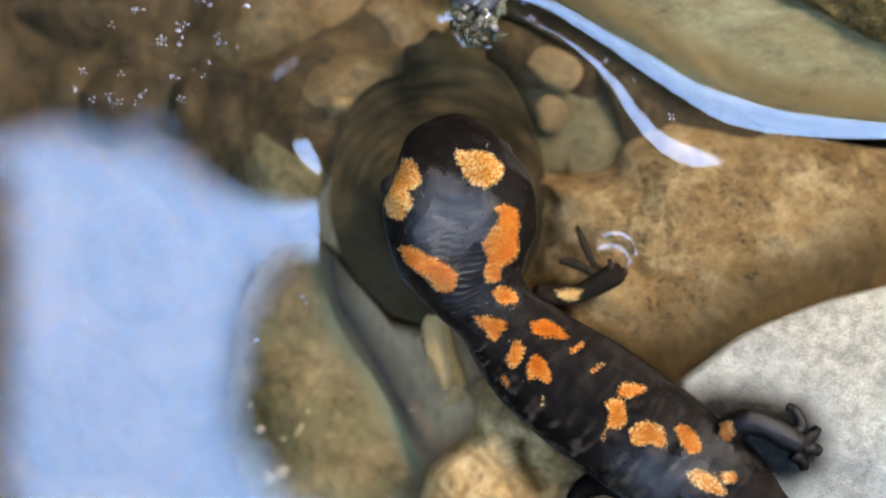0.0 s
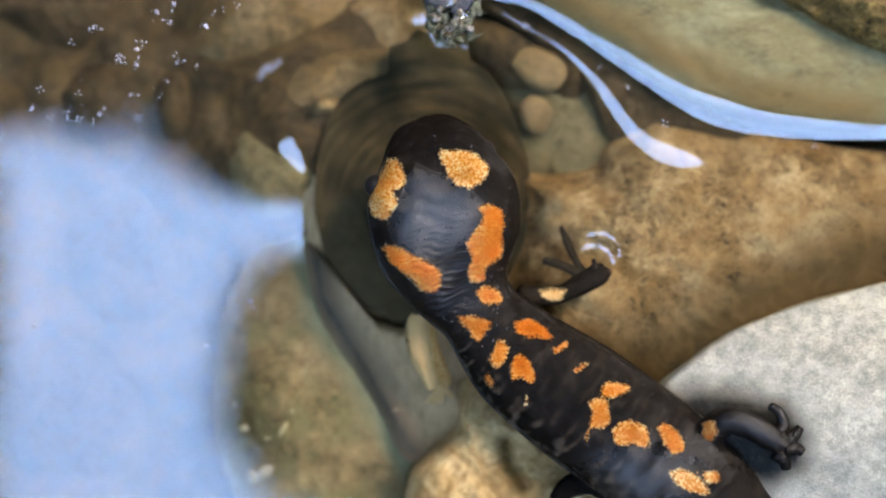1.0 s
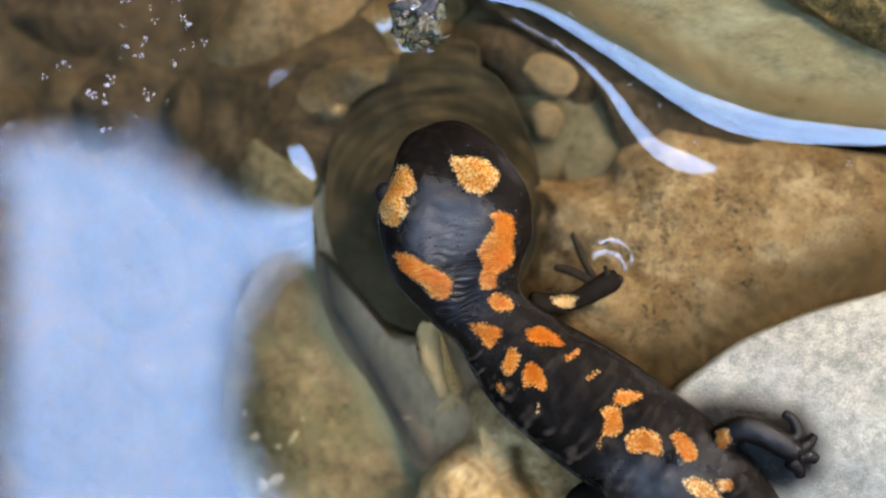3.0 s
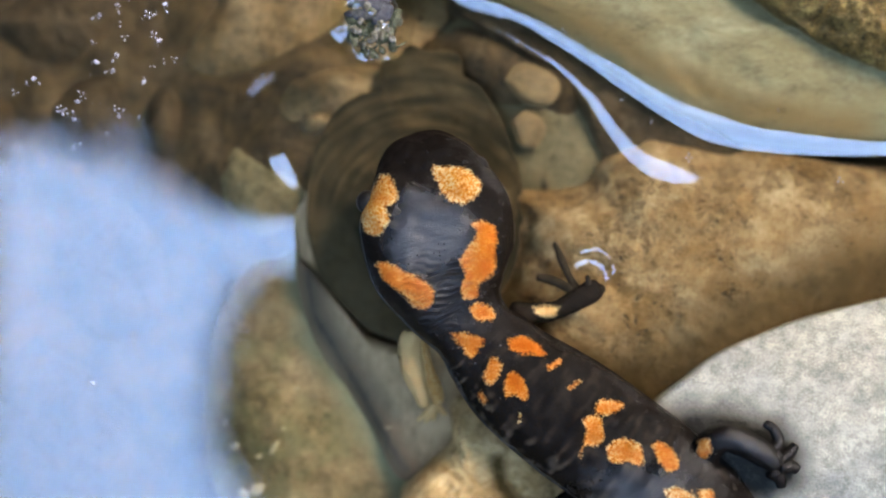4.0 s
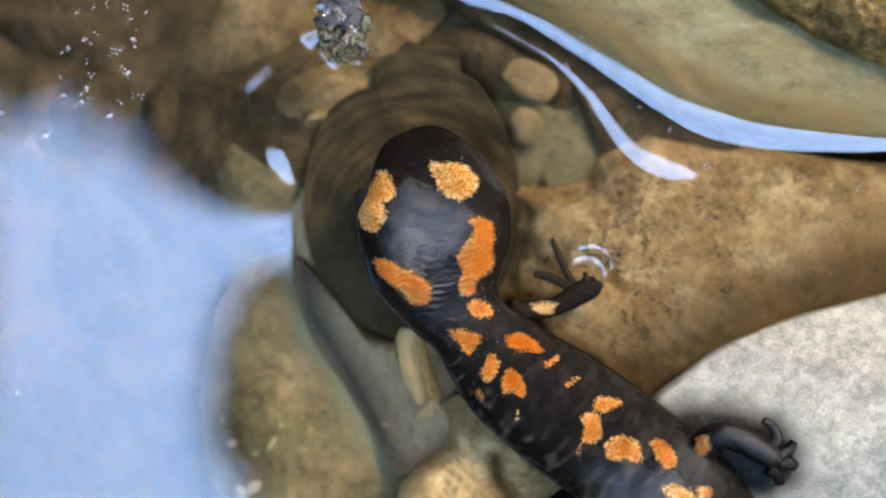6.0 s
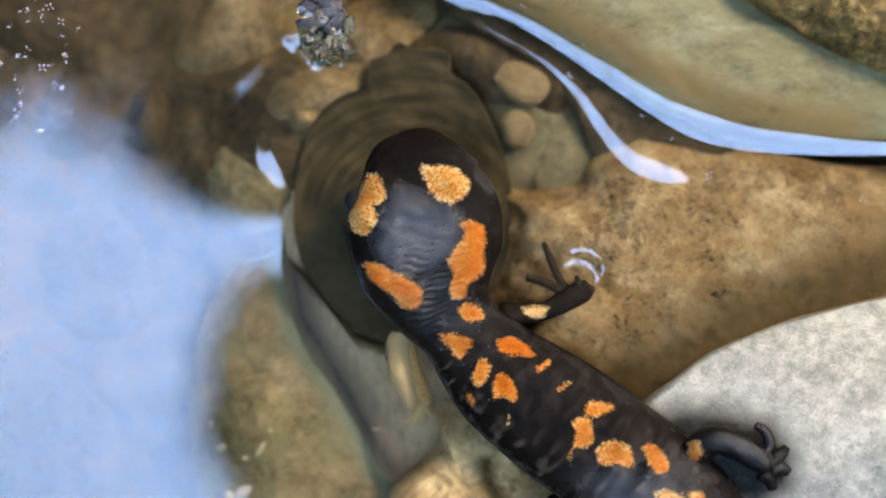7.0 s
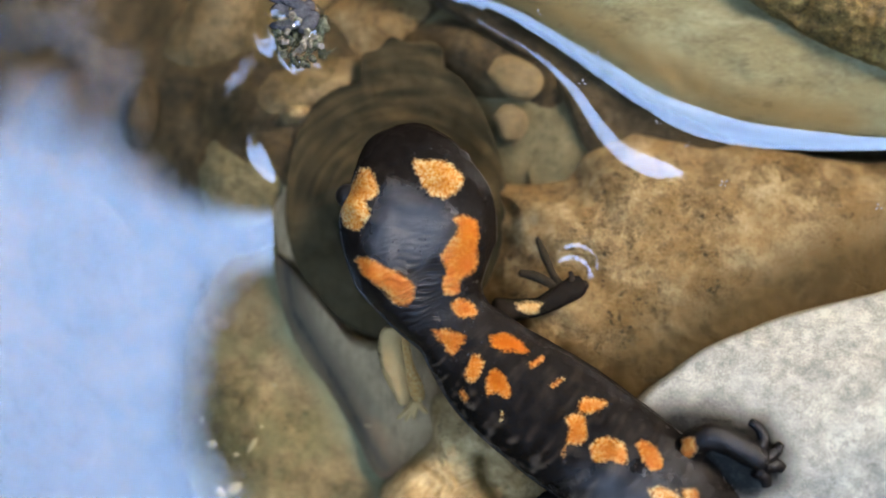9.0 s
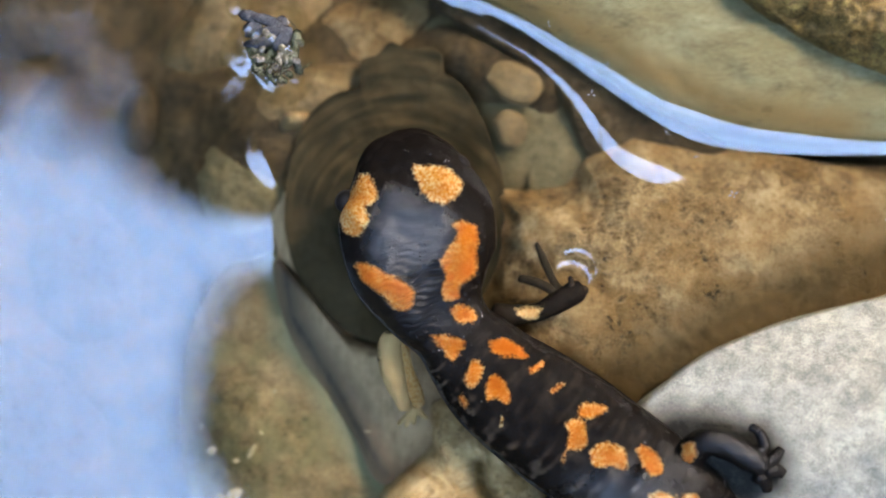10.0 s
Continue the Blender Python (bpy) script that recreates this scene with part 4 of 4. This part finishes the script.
def build_moss():
    """A wet clump of moss and grit with film-bright water round its edge. Its own plan: x right, y up, plan units."""
    rng = np.random.default_rng(4)
    clump = tagged(new("moss_clump"), "drifting clump of dark green moss and grit with wet glints", "moss")
    c = CLUMP_UNIT
    bm = bmesh.new()
    for _ in range(34):
        y = rng.uniform(-74, 18)
        w = 52 * math.sqrt(max(0.05, 1 - (y / 84) ** 2))
        x = rng.uniform(-w, w)
        r = rng.uniform(9, 20) * c
        blob(bm, x * c, y * c, rng.uniform(-0.3, 0.9) * 0.001 * (1 - abs(x) / 80), r, r * rng.uniform(0.45, 0.8), r * 0.6, rng.random() * 6, 0.55, rng, 2)
    tagged(part("moss", finish(bm, "moss"), MOSS, clump), kind="stuff")
    for x, y, n, w, turn, z in ((-26, 66, 26, 13, -35, 1.0), (6, 48, 40, 12, -32, 1.3), (-30, 44, 24, 15, 20, 0.8), (10, 26, 42, 13, -12, 1.2), (-26, 12, 34, 12, -8, 1.1), (26, 34, 20, 14, 60, 0.9), (20, 2, 26, 14, 30, 1.3)):
        bm = bmesh.new()
        blob(bm, 0, 0, 0, n * c, w * c, 5 * c, 0, 0.45, rng, 2)
        flake = part("bark_flake", finish(bm, "bark_flake"), BARK, clump, "black wet flake of bark")
        flake.location, flake.rotation_euler = (x * c, y * c, z * 0.001), (rng.normal(0, 0.15), rng.normal(0, 0.15), radians(turn))
    bm = bmesh.new()
    for _ in range(30):
        y, x = rng.uniform(-80, 50), rng.uniform(-54, 50)
        a, n = rng.random() * 6.28, rng.uniform(9, 24) * c
        blob(bm, x * c, y * c, rng.uniform(0.0002, 0.0014), n, n * 0.13, n * 0.13, a, 0.4, rng, 1)
    tagged(part("frond", finish(bm, "frond"), MOSS, clump, "thin dark moss fronds"), kind="stuff")
    bm = bmesh.new()
    for _ in range(16):
        y, x = rng.uniform(-56, 40), rng.uniform(-40, 40)
        r = rng.uniform(7, 14) * c
        blob(bm, x * c, y * c, 0.0012, r, r * 0.7, r * 0.5, rng.random() * 6, 0.6, rng, 1)
    tagged(part("grit", finish(bm, "grit", False), GRIT, clump, "brown and grey grit grains"), kind="stuff")
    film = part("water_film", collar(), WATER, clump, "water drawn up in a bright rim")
    film.location = (0, 0, 0.0001)
    # water that swells up beside the clump, and small hollows on it
    for x, y, r, deep in ((-52, -6, 64, -6.5), (-16, -60, 26, -3.0), (26, -78, 18, -2.0), (-44, 96, 30, -3.0), (42, 42, 30, -3.4), (-44, 34, 16, 3.2), (-31, 22, 16, 3.2), (-4, 4, 14, 2.6), (24, -22, 14, 2.4)):
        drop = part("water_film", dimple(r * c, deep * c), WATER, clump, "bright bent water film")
        drop.location = (x * c, y * c, 0.0021 if abs(x) < 45 and abs(y) < 36 else 0.0004)
    return clump


def build_chips():
    rng = np.random.default_rng(8)
    for u, v, n, w, turn, z in ((460, 795, 17, 5, 60, -11.5), (390, 793, 10, 7, 20, -12.5), (428, 872, 16, 10, 30, -12), (405, 880, 12, 9, 120, -12.5), (664, 760, 8, 2.5, 0, -9.5), (500, 690, 4, 3, 0, -11), (372, 750, 7, 3, 80, -13), (432, 812, 6, 4, 10, -11.5), (476, 762, 5, 3, 140, -11)):
        bm = bmesh.new()
        blob(bm, 0, 0, 0, n * UNIT, w * UNIT, w * 0.5 * UNIT, radians(turn), 0.35, rng)
        ob = part("chip", finish(bm, "chip"), CHIP)
        ob.location = plan(u, v, z * 0.001)
        tagged(ob, "pale chip of debris on the submerged boulder", "debris", "chips on the boulder")


SPECKS = build_specks()
CLUMP = build_moss()
build_chips()


# ---- movements ----
BANK_DRIFT = [(0, 0, 0), (1, -48, 35), (2, -97, 67), (2.7, -115, 80), (3.8, -135, 100), (4.5, -154, 105), (5.2, -170, 135), (6.3, -210, 180), (7, -290, 195), (7.5, -340, 205), (8.5, -430, 220), (10, -540, 240)]
CLUMP_DRIFT = [(0, 784, 51, 0), (1, 766, 52, 2), (2, 728, 54, 3), (2.7, 700, 50, 4), (3.8, 645, 44, 5), (4.5, 620, 50, 6), (5.2, 598, 57, 6), (6.3, 586, 63, 6), (7, 574, 63, 7), (7.5, 570, 62, 8),
               (8, 566, 65, 9), (8.5, 554, 70, 10), (9, 543, 77, 12), (9.5, 520, 89, 14), (10, 500, 96, 16)]


def motions():
    for ob, u, v, way, turn, spin, pace in SPECKS:
        if way == "bank":
            rows = [(t, u + du * pace, v + dv * pace) for t, du, dv in BANK_DRIFT]
        elif way == "open":
            rows = [(t, u - 62 * t * pace, v + 10 * t) for t in (0, 2.5, 5, 7.5, 10)]
        else:
            rows = [(t, u + 18 * t * pace, v + 11 * t) for t in (0, 2.5, 5, 7.5, 10)]
        out = []
        for t, a, b in rows:
            p = plan(a, b)
            h = float(water_height(np.array([p.x]), np.array([p.y]))[0])
            out.append((t, pose(p.x, p.y, h + 0.00005, 0, 0, turn + spin * t)))
        walk(ob, out)
    # the added branch slowly uncovers the sky's reflection
    sway = [(0, 0.0), (2.5, 0.0), (4, 0.01), (5, 0.03), (6.5, 0.11), (8, 0.24), (9, 0.33), (10, 0.42)]
    walk(SHADE_BRANCH, [(t, pose(-0.25 * d, d, 0)) for t, d in sway])
    walk(CLUMP, [(t, pose(*plan(u, v - 14, 0.0002), 0, 0, a)) for t, u, v, a in CLUMP_DRIFT])


motions()
